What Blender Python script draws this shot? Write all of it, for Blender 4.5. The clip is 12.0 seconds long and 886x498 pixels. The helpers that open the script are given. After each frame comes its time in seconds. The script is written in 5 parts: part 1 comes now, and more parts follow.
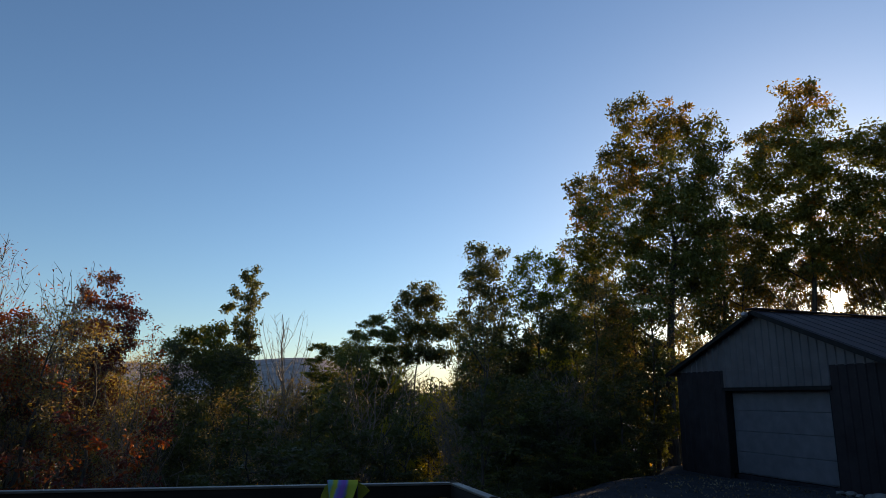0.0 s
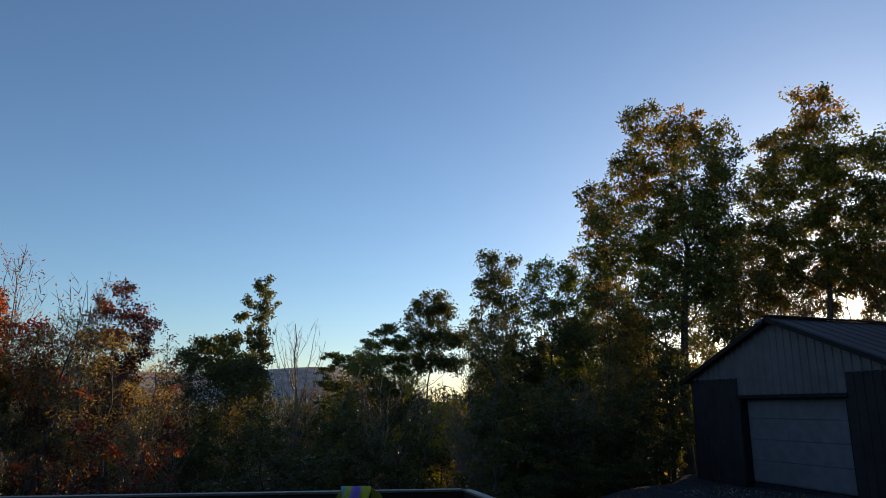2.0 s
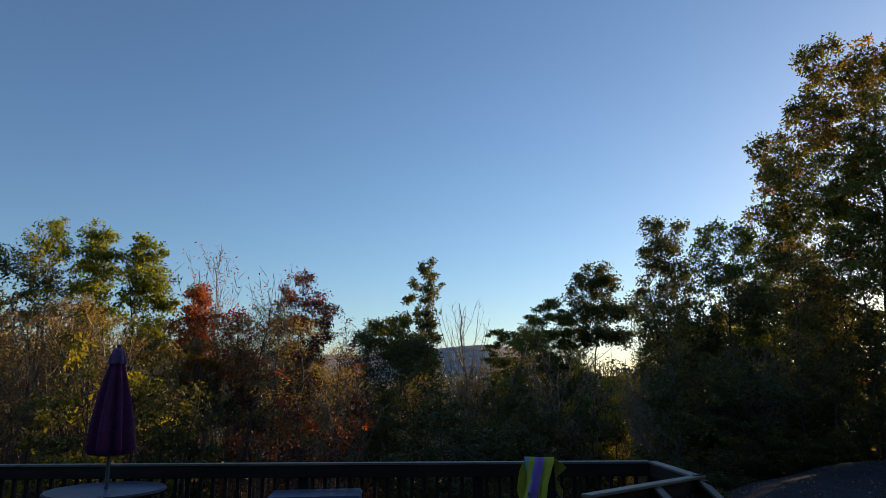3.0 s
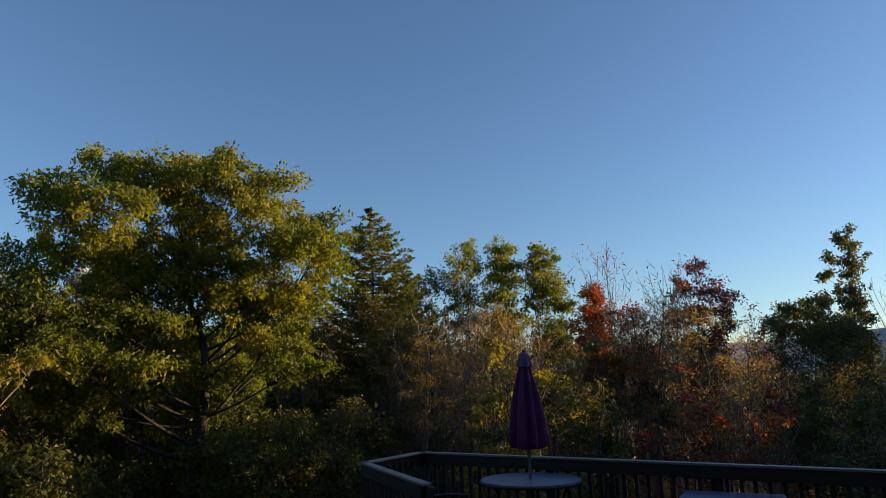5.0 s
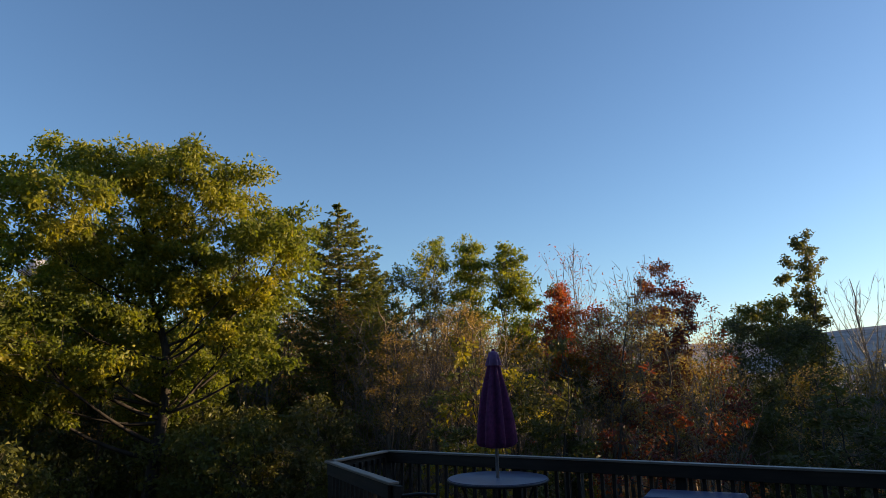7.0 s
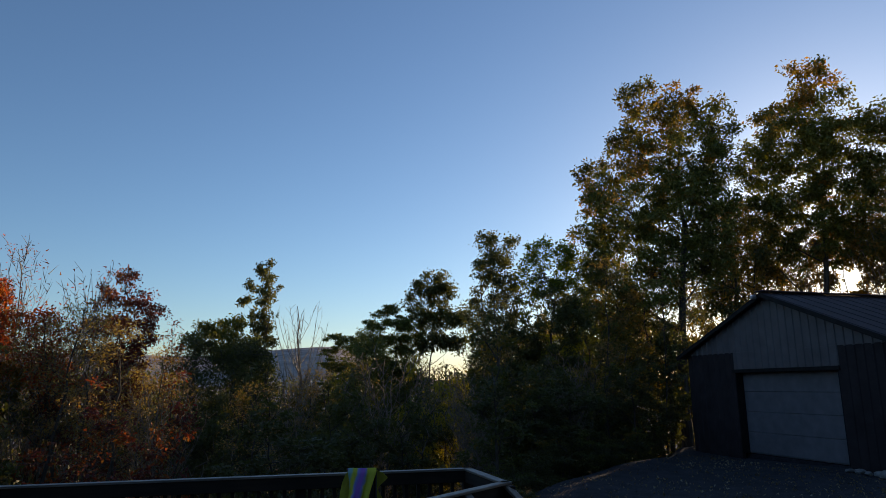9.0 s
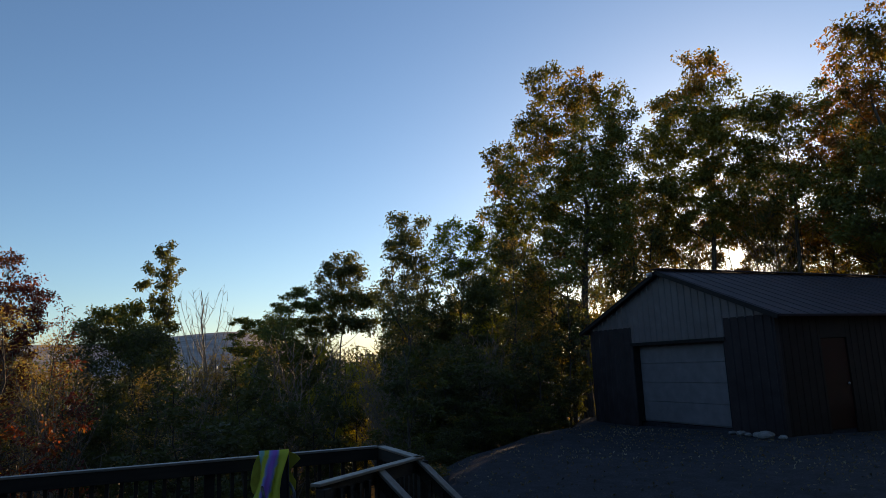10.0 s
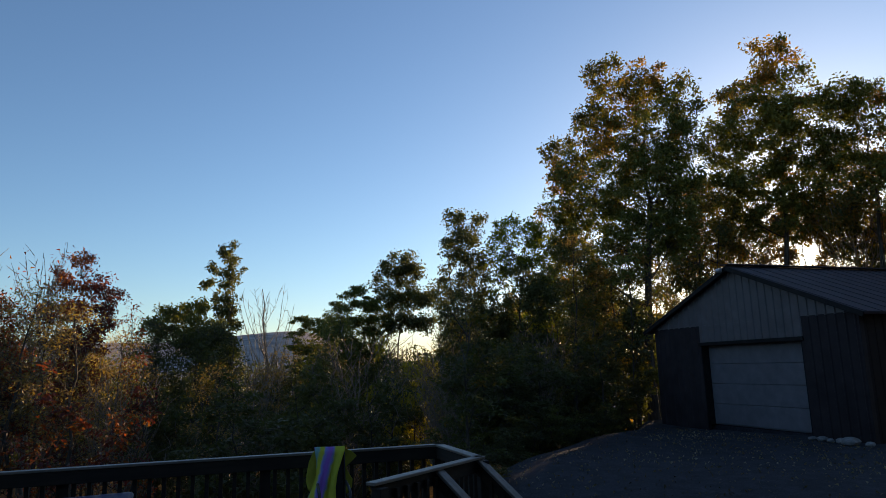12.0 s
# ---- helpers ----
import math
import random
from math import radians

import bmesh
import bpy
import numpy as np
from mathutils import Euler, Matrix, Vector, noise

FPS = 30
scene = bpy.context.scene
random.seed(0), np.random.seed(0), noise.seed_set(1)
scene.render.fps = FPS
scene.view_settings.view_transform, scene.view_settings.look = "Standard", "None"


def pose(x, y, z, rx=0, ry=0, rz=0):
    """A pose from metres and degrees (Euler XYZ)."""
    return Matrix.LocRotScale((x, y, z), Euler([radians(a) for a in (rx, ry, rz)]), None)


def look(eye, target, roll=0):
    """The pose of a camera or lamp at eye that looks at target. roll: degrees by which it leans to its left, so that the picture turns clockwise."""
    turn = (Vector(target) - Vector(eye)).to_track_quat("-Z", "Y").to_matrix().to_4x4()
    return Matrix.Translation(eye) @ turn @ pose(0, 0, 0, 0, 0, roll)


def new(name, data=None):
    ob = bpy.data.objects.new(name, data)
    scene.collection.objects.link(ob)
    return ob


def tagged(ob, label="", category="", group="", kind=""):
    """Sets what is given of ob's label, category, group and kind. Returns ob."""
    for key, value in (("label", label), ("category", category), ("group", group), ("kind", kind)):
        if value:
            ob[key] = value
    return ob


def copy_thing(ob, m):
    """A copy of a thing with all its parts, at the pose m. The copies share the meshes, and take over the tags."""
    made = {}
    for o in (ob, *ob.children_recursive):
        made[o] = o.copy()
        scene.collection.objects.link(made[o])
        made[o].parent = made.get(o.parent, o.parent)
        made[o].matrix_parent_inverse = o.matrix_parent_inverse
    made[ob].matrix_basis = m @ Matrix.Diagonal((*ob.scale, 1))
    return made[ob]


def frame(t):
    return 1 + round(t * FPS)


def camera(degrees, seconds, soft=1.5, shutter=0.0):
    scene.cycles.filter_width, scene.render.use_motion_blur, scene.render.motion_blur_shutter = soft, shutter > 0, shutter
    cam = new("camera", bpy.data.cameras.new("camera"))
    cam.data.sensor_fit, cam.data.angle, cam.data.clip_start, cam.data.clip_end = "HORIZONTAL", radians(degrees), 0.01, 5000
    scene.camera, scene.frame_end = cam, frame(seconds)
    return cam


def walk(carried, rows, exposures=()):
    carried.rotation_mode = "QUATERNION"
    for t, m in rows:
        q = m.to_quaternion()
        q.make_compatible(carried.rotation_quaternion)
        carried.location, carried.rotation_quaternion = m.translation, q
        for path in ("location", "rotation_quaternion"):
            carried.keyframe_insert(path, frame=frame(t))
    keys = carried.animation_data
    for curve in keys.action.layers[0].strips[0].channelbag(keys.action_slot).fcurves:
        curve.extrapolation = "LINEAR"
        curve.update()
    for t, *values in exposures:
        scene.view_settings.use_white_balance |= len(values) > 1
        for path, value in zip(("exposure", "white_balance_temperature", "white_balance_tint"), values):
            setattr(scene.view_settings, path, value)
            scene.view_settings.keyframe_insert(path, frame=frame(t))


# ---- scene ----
cam = camera(68.3, 12.0, soft=0.5)
PATH = [
    (0.0, pose(0.035, 0.121, 1.754, 103.00, 0, -14.97) @ pose(0, 0, 0, 0, 0, 0.78)),
    (0.5, pose(0.036, 0.051, 1.744, 103.92, 0, -14.38) @ pose(0, 0, 0, 0, 0, -0.59)),
    (1.0, pose(0.002, -0.043, 1.748, 103.02, 0, -14.95) @ pose(0, 0, 0, 0, 0, -0.07)),
    (1.5, pose(0.032, 0.053, 1.754, 103.10, 0, -15.43) @ pose(0, 0, 0, 0, 0, 0.21)),
    (2.0, pose(0.028, 0.068, 1.726, 103.76, 0, -13.89) @ pose(0, 0, 0, 0, 0, 0.70)),
    (2.5, pose(-0.043, 0.092, 1.704, 103.24, 0, -6.74) @ pose(0, 0, 0, 0, 0, 1.63)),
    (2.7, pose(-0.090, 0.072, 1.685, 102.18, 0, -3.65) @ pose(0, 0, 0, 0, 0, 0.98)),
    (4.3, pose(-0.010, 0.008, 1.781, 101.80, 0, 19.37) @ pose(0, 0, 0, 0, 0, -1.41)),
    (4.5, pose(0.024, -0.028, 1.781, 102.38, 0, 25.20) @ pose(0, 0, 0, 0, 0, -0.38)),
    (5.0, pose(0.033, 0.029, 1.750, 101.69, 0, 33.72) @ pose(0, 0, 0, 0, 0, -1.67)),
    (5.5, pose(-0.001, 0.030, 1.768, 100.52, 0, 35.40) @ pose(0, 0, 0, 0, 0, -1.57)),
    (6.0, pose(-0.032, 0.017, 1.775, 101.56, 0, 32.83) @ pose(0, 0, 0, 0, 0, -1.52)),
    (6.5, pose(-0.058, 0.029, 1.772, 101.21, 0, 34.59) @ pose(0, 0, 0, 0, 0, -1.17)),
    (7.0, pose(-0.033, 0.047, 1.752, 101.46, 0, 30.76) @ pose(0, 0, 0, 0, 0, -1.23)),
    (7.5, pose(0.021, 0.116, 1.751, 101.25, 0, 17.82) @ pose(0, 0, 0, 0, 0, -0.86)),
    (7.7, pose(0.085, 0.112, 1.749, 100.92, 0, 11.29) @ pose(0, 0, 0, 0, 0, -1.29)),
    (9.3, pose(-0.023, -0.220, 1.805, 101.93, 0, -17.05) @ pose(0, 0, 0, 0, 0, -0.43)),
    (9.5, pose(-0.025, -0.222, 1.794, 101.55, 0, -18.90) @ pose(0, 0, 0, 0, 0, -0.67)),
    (10.0, pose(-0.043, -0.217, 1.772, 100.03, 0, -21.87) @ pose(0, 0, 0, 0, 0, -2.19)),
    (10.5, pose(-0.027, -0.089, 1.763, 98.47, 0, -25.57) @ pose(0, 0, 0, 0, 0, -2.05)),
    (11.0, pose(0.005, -0.101, 1.763, 99.02, 0, -25.47) @ pose(0, 0, 0, 0, 0, -3.28)),
    (11.5, pose(0.040, -0.022, 1.745, 99.77, 0, -25.17) @ pose(0, 0, 0, 0, 0, -1.93)),
    (12.0, pose(0.043, 0.097, 1.724, 100.22, 0, -16.83) @ pose(0, 0, 0, 0, 0, -1.67)),
]
walk(cam, PATH, exposures=[(0.0, 0.55, 7850, 16), (2.5, 0.55, 7850, 16), (4.5, 0.63, 7650, 17), (5.0, 0.70, 7700, 17), (5.5, 1.11, 7900, 16), (6.5, 1.03, 7900, 16), (7.7, 0.77, 7750, 17), (9.3, 0.42, 7750, 17), (9.6, 0.45, 7800, 17), (10.3, 0.72, 8250, 16), (11.5, 0.75, 8250, 16), (12.0, 0.68, 8000, 16)])


# ---- light ----
SUN_AZ, SUN_EL = 46.4, 8.4
SUN_WAY = Vector((math.sin(radians(SUN_AZ)) * math.cos(radians(SUN_EL)), math.cos(radians(SUN_AZ)) * math.cos(radians(SUN_EL)), math.sin(radians(SUN_EL))))
world = bpy.data.worlds.new("world")
scene.world = world
world.use_nodes = True
wn = world.node_tree.nodes
sky = wn.new("ShaderNodeTexSky")
sky.sky_type, sky.sun_disc = "NISHITA", False
sky.sun_elevation, sky.sun_rotation = radians(SUN_EL), radians(SUN_AZ)
sky.altitude, sky.air_density, sky.dust_density, sky.ozone_density = 300, 1.0, 0.5, 4.3
wn["Background"].inputs["Strength"].default_value = 0.15
world.node_tree.links.new(sky.outputs[0], wn["Background"].inputs["Color"])
sun_data = bpy.data.lights.new("sun", "SUN")
sun_data.energy, sun_data.angle, sun_data.color = 5.0, radians(0.5), (1.0, 0.80, 0.52)
sun = new("sun", sun_data)
sun.matrix_world = look(SUN_WAY * 100, (0, 0, 0))


# ---- materials ----
def node_mat(name):
    m = bpy.data.materials.new(name)
    m.use_nodes = True
    nt = m.node_tree
    return m, nt.nodes, nt.links, nt.nodes["Principled BSDF"]


def ramp(nodes, stops):
    r = nodes.new("ShaderNodeValToRGB")
    els = r.color_ramp.elements
    while len(els) < len(stops):
        els.new(0.5)
    for el, (p, c) in zip(els, stops):
        el.position, el.color = p, (*c, 1)
    return r


def coords(nodes, links, scale, space="Object", stretch=(1, 1, 1)):
    tc, mp = nodes.new("ShaderNodeTexCoord"), nodes.new("ShaderNodeMapping")
    mp.inputs["Scale"].default_value = [scale * k for k in stretch]
    links.new(tc.outputs[space], mp.inputs["Vector"])
    return mp.outputs["Vector"]


def noise_tex(nodes, links, scale, detail=4, stretch=(1, 1, 1), rough=0.55):
    n = nodes.new("ShaderNodeTexNoise")
    n.inputs["Scale"].default_value, n.inputs["Detail"].default_value, n.inputs["Roughness"].default_value = 1.0, detail, rough
    links.new(coords(nodes, links, scale, "Object", stretch), n.inputs["Vector"])
    return n.outputs["Fac"]


def mix_col(nodes, links, fac, a, b, mode="MIX"):
    m = nodes.new("ShaderNodeMix")
    m.data_type, m.blend_type = "RGBA", mode
    for sock, val in ((m.inputs["Factor"], fac), (m.inputs["A"], a), (m.inputs["B"], b)):
        if isinstance(val, (int, float)):
            sock.default_value = val
        elif isinstance(val, tuple):
            sock.default_value = (*val, 1)
        else:
            links.new(val, sock)
    return m.outputs["Result"]


def bump(nodes, links, height, bsdf, strength, dist):
    b = nodes.new("ShaderNodeBump")
    b.inputs["Strength"].default_value, b.inputs["Distance"].default_value = strength, dist
    links.new(height, b.inputs["Height"])
    links.new(b.outputs["Normal"], bsdf.inputs["Normal"])


def surface(name, dark, light, scale, rough=0.8, metal=0.0, stretch=(1, 1, 1), fine=60, bump_d=0.004, blotch=0.7, vary=0.0):
    """Grain and blotches at two scales between two base colours."""
    m, nodes, links, p = node_mat(name)
    grain = noise_tex(nodes, links, scale, 5, stretch)
    col = ramp(nodes, [(0.3, dark), (0.7, light)])
    links.new(grain, col.inputs[0])
    spots = ramp(nodes, [(0.35, (blotch, blotch, blotch)), (0.65, (1, 1, 1))])
    links.new(noise_tex(nodes, links, scale * 0.13, 3), spots.inputs[0])
    out = mix_col(nodes, links, 1.0, col.outputs[0], spots.outputs[0], "MULTIPLY")
    if vary:
        info = nodes.new("ShaderNodeObjectInfo")
        v = ramp(nodes, [(0, (1 - vary,) * 3), (1, (1, 1, 1))])
        links.new(info.outputs["Random"], v.inputs[0])
        out = mix_col(nodes, links, 1.0, out, v.outputs[0], "MULTIPLY")
    links.new(out, p.inputs["Base Color"])
    p.inputs["Roughness"].default_value, p.inputs["Metallic"].default_value = rough, metal
    bump(nodes, links, noise_tex(nodes, links, fine, 4, stretch), p, 0.5, bump_d)
    return m


def leaf_mat(name, stops, patch=0.35, through_light=0.4):
    """Leaves: colour by leaf and by clump, a little gloss, light through the blade."""
    m, nodes, links, p = node_mat(name)
    geo = nodes.new("ShaderNodeNewGeometry")
    mixv = nodes.new("ShaderNodeMix")
    mixv.data_type = "FLOAT"
    mixv.inputs["Factor"].default_value = 0.62
    clump = nodes.new("ShaderNodeMapRange")
    clump.inputs["From Min"].default_value, clump.inputs["From Max"].default_value = 0.32, 0.68
    links.new(noise_tex(nodes, links, patch, 2), clump.inputs["Value"])
    links.new(geo.outputs["Random Per Island"], mixv.inputs["A"])
    links.new(clump.outputs["Result"], mixv.inputs["B"])
    col = ramp(nodes, stops)
    links.new(mixv.outputs["Result"], col.inputs[0])
    links.new(col.outputs[0], p.inputs["Base Color"])
    p.inputs["Roughness"].default_value = 0.55
    p.inputs["Specular IOR Level"].default_value = 0.3
    tr = nodes.new("ShaderNodeBsdfTranslucent")
    warm = mix_col(nodes, links, 1.0, col.outputs[0], (1.5, 1.5, 0.55), "MULTIPLY")
    links.new(warm, tr.inputs["Color"])
    mx = nodes.new("ShaderNodeMixShader")
    mx.inputs[0].default_value = through_light
    links.new(p.outputs[0], mx.inputs[1])
    links.new(tr.outputs[0], mx.inputs[2])
    links.new(mx.outputs[0], nodes["Material Output"].inputs["Surface"])
    return m


GREEN, DARK_GREEN, OLIVE = (0.125, 0.132, 0.032), (0.076, 0.082, 0.03), (0.22, 0.19, 0.036)
leaf_oak = leaf_mat("oak_leaves_turning", [(0.15, (0.085, 0.112, 0.028)), (0.45, (0.145, 0.172, 0.034)), (0.7, (0.23, 0.225, 0.038)), (0.95, (0.42, 0.35, 0.045))], 0.45, 0.52)
leaf_green = leaf_mat("green_leaves", [(0.1, DARK_GREEN), (0.5, GREEN), (0.9, OLIVE)], 0.35, 0.28)
leaf_dark = leaf_mat("dark_leaves", [(0.1, (0.08, 0.08, 0.042)), (0.6, (0.108, 0.108, 0.042)), (0.95, (0.165, 0.152, 0.044))], 0.35, 0.36)
leaf_rust = leaf_mat("green_and_rust_leaves", [(0.1, (0.06, 0.066, 0.024)), (0.3, (0.11, 0.10, 0.028)), (0.5, (0.2, 0.14, 0.036)), (0.72, (0.3, 0.16, 0.04)), (0.95, (0.46, 0.22, 0.04))], 0.3, 0.42)
leaf_orange = leaf_mat("orange_brown_oak_leaves", [(0.1, (0.06, 0.062, 0.02)), (0.4, (0.13, 0.1, 0.028)), (0.62, (0.26, 0.12, 0.035)), (0.8, (0.4, 0.15, 0.04)), (0.95, (0.5, 0.22, 0.06))], 0.3, 0.5)
leaf_yellow = leaf_mat("yellow_leaves", [(0.1, OLIVE), (0.45, (0.27, 0.225, 0.035)), (0.9, (0.45, 0.34, 0.05))], 0.35, 0.45)
leaf_red = leaf_mat("red_maple_leaves", [(0.05, (0.12, 0.055, 0.03)), (0.35, (0.25, 0.085, 0.032)), (0.58, (0.42, 0.06, 0.03)), (0.9, (0.46, 0.18, 0.04))], 0.6, 0.45)
leaf_brown = leaf_mat("brown_oak_leaves", [(0.1, (0.15, 0.10, 0.045)), (0.5, (0.28, 0.17, 0.07)), (0.9, (0.42, 0.27, 0.1))], 0.4, 0.4)
leaf_maroon = leaf_mat("maroon_leaves", [(0.1, (0.075, 0.042, 0.034)), (0.5, (0.16, 0.034, 0.034)), (0.9, (0.26, 0.06, 0.045))])
# Orange-maroon top leaves, brightened to put the lit treetop into their colour.
leaf_maple_top = leaf_mat("maroon_and_orange_leaves", [(0.1, (0.14, 0.045, 0.035)), (0.5, (0.32, 0.08, 0.055)), (0.9, (0.44, 0.16, 0.06))], 0.5, 0.45)
leaf_yellow_green = leaf_mat("yellow_green_leaves", [(0.1, (0.10, 0.12, 0.02)), (0.45, (0.2, 0.2, 0.03)), (0.9, (0.42, 0.35, 0.045))], 0.45, 0.45)
needle = leaf_mat("conifer_needles", [(0.1, (0.078, 0.095, 0.04)), (0.6, (0.14, 0.152, 0.05)), (0.95, (0.27, 0.2, 0.07))], 0.4, 0.5)
dry_leaf = leaf_mat("dry_leaves", [(0.1, (0.10, 0.065, 0.035)), (0.5, (0.22, 0.16, 0.09)), (0.95, (0.42, 0.36, 0.26))], 0.4, 0.15)
bark = surface("bark", (0.045, 0.036, 0.027), (0.145, 0.115, 0.09), 14, 0.95, stretch=(1, 1, 0.2), bump_d=0.02)
# Darker copy of bark: the shade on the large oak's trunk, put into colour.
shaded_bark = surface("shaded_oak_bark", (0.02, 0.016, 0.013), (0.065, 0.052, 0.042), 14, 0.95, stretch=(1, 1, 0.2), bump_d=0.02)
brown_bark = surface("brown_bark", (0.13, 0.1, 0.078), (0.34, 0.26, 0.2), 14, 0.9, stretch=(1, 1, 0.3), bump_d=0.01)
pale_bark = surface("pale_bark", (0.17, 0.15, 0.125), (0.4, 0.345, 0.285), 14, 0.9, stretch=(1, 1, 0.3), bump_d=0.01)
deck_wood = surface("weathered_deck_wood", (0.035, 0.03, 0.026), (0.09, 0.076, 0.066), 22, 0.8, stretch=(0.08, 1, 1), fine=90, bump_d=0.003, vary=0.25)
# One stained wood in two tones: backlit sides and sky-lit cap tops, put into colour.
rail_wood = surface("weathered_backlit_rail_wood", (0.02, 0.014, 0.0095), (0.048, 0.033, 0.022), 22, 0.75, stretch=(0.08, 1, 1), fine=90, bump_d=0.003, vary=0.2)
cap_wood = surface("sky_lit_cap_wood", (0.24, 0.195, 0.155), (0.42, 0.35, 0.285), 22, 0.5, stretch=(0.08, 1, 1), fine=90, bump_d=0.003, vary=0.2)
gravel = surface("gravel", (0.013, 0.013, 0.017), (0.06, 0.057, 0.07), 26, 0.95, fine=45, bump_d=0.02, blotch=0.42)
# Same siding twice: shade on the side walls, light on the front, put into colour.
wall_steel = surface("shaded_brown_siding", (0.025, 0.0155, 0.0145), (0.037, 0.0235, 0.0215), 3, 0.6, fine=40, bump_d=0.001)
front_steel = surface("lit_front_brown_siding", (0.04, 0.029, 0.03), (0.058, 0.043, 0.045), 3, 0.6, fine=40, bump_d=0.001)
gable_steel = surface("grey_steel_siding", (0.125, 0.108, 0.112), (0.175, 0.152, 0.158), 3, 0.45, fine=40, bump_d=0.001)
roof_steel = surface("dark_roof_steel", (0.036, 0.024, 0.03), (0.06, 0.042, 0.052), 2, 0.6, 0.0, fine=40, bump_d=0.001)
door_paint = surface("off_white_door_paint", (0.15, 0.138, 0.15), (0.2, 0.186, 0.2), 4, 0.5, fine=80, bump_d=0.001, blotch=0.85)
red_paint = surface("red_door_paint", (0.034, 0.006, 0.005), (0.05, 0.008, 0.007), 4, 0.5)
grey_trim = surface("dark_trim", (0.016, 0.014, 0.014), (0.028, 0.025, 0.025), 5, 0.5)
purple = surface("purple_canvas", (0.115, 0.016, 0.072), (0.2, 0.03, 0.13), 30, 0.8, fine=300, bump_d=0.001, blotch=0.8)
# Vent cap canvas, paler and greyer than the canopy.
paler_purple = surface("paler_purple_canvas", (0.16, 0.07, 0.17), (0.24, 0.115, 0.25), 30, 0.8, fine=300, bump_d=0.001, blotch=0.8)
table_paint = surface("pale_blue_grey_metal", (0.1, 0.115, 0.18), (0.14, 0.16, 0.24), 6, 0.35, fine=150, bump_d=0.001, blotch=0.85)
black_metal = surface("black_tube_metal", (0.02, 0.02, 0.022), (0.035, 0.035, 0.04), 10, 0.4, 0.3)
pole_metal = surface("grey_pole_metal", (0.2, 0.2, 0.22), (0.28, 0.28, 0.3), 10, 0.35, 0.6)
blue_plastic = surface("blue_plastic", (0.012, 0.02, 0.06), (0.02, 0.034, 0.09), 5, 0.4)
barrel_plastic = surface("dark_barrel_plastic", (0.02, 0.022, 0.027), (0.032, 0.035, 0.042), 5, 0.5)
blue_lid = surface("pale_blue_plastic", (0.03, 0.055, 0.14), (0.05, 0.085, 0.19), 5, 0.35)
stone = surface("pale_stone", (0.22, 0.21, 0.2), (0.42, 0.40, 0.38), 8, 0.9, fine=40, bump_d=0.01, vary=0.4)
blocker_paint = surface("sky_blocker_grey", (0.05, 0.045, 0.04), (0.07, 0.065, 0.06), 3, 0.7)
galv = surface("galvanised_metal", (0.5, 0.5, 0.52), (0.62, 0.62, 0.64), 8, 0.35, 0.7)


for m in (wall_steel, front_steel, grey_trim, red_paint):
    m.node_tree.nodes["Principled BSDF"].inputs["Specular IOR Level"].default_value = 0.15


# ---- mesh helpers ----
def part(name, bm, material, parent, label=""):
    me = bpy.data.meshes.new(name)
    bm.to_mesh(me)
    bm.free()
    me.materials.append(material)
    ob = new(name, me)
    ob.parent = parent
    return tagged(ob, label)


def thing(name, m, label, category, group="", kind=""):
    ob = new(name)
    ob.matrix_world = m
    return tagged(ob, label, category, group, kind)


def box_bm(sx, sy, sz, at=(0, 0, 0), bevel=0.004, m=None):
    bm = bmesh.new()
    bmesh.ops.create_cube(bm, size=1.0)
    bmesh.ops.scale(bm, vec=(sx, sy, sz), verts=bm.verts)
    if bevel:
        bmesh.ops.bevel(bm, geom=bm.edges[:], offset=bevel, segments=1, affect="EDGES")
    bmesh.ops.translate(bm, vec=at, verts=bm.verts)
    if m is not None:
        bmesh.ops.transform(bm, matrix=m, verts=bm.verts)
    return bm


def tube_arrays(points, radii, sides=6):
    """Vertices and faces of a tapered tube along points."""
    pts = np.asarray(points, float)
    d = np.gradient(pts, axis=0)
    d /= np.linalg.norm(d, axis=1)[:, None] + 1e-9
    ref = np.array([0.0, 0.0, 1.0]) if abs(d[0][2]) < 0.9 else np.array([1.0, 0.0, 0.0])
    u = np.cross(d, ref)
    u /= np.linalg.norm(u, axis=1)[:, None] + 1e-9
    v = np.cross(d, u)
    a = np.linspace(0, 2 * math.pi, sides, endpoint=False)
    ring = np.cos(a)[None, :, None] * u[:, None, :] + np.sin(a)[None, :, None] * v[:, None, :]
    verts = (pts[:, None, :] + ring * np.asarray(radii)[:, None, None]).reshape(-1, 3)
    n = len(pts)
    i, k = np.meshgrid(np.arange(n - 1), np.arange(sides), indexing="ij")
    i, k = i.ravel(), k.ravel()
    k2 = (k + 1) % sides
    faces = np.stack([i * sides + k, i * sides + k2, (i + 1) * sides + k2, (i + 1) * sides + k], 1)
    return verts, faces


def poly_mesh(name, verts, faces, material, smooth=False):
    me = bpy.data.meshes.new(name)
    verts, faces = np.asarray(verts, np.float32), np.asarray(faces, np.int32)
    me.vertices.add(len(verts))
    me.vertices.foreach_set("co", verts.ravel())
    me.loops.add(faces.size)
    me.loops.foreach_set("vertex_index", faces.ravel())
    me.polygons.add(len(faces))
    me.polygons.foreach_set("loop_start", np.arange(0, faces.size, faces.shape[1], dtype=np.int32))
    me.update(calc_edges=True)
    if smooth:
        me.polygons.foreach_set("use_smooth", np.ones(len(faces), dtype=bool))
    me.materials.append(material)
    return me


def tubes_mesh(name, tubes, material, sides=6):
    vs, fs, n = [], [], 0
    for pts, rad in tubes:
        v, f = tube_arrays(pts, rad, sides)
        vs.append(v)
        fs.append(f + n)
        n += len(v)
    return poly_mesh(name, np.concatenate(vs), np.concatenate(fs), material, True)


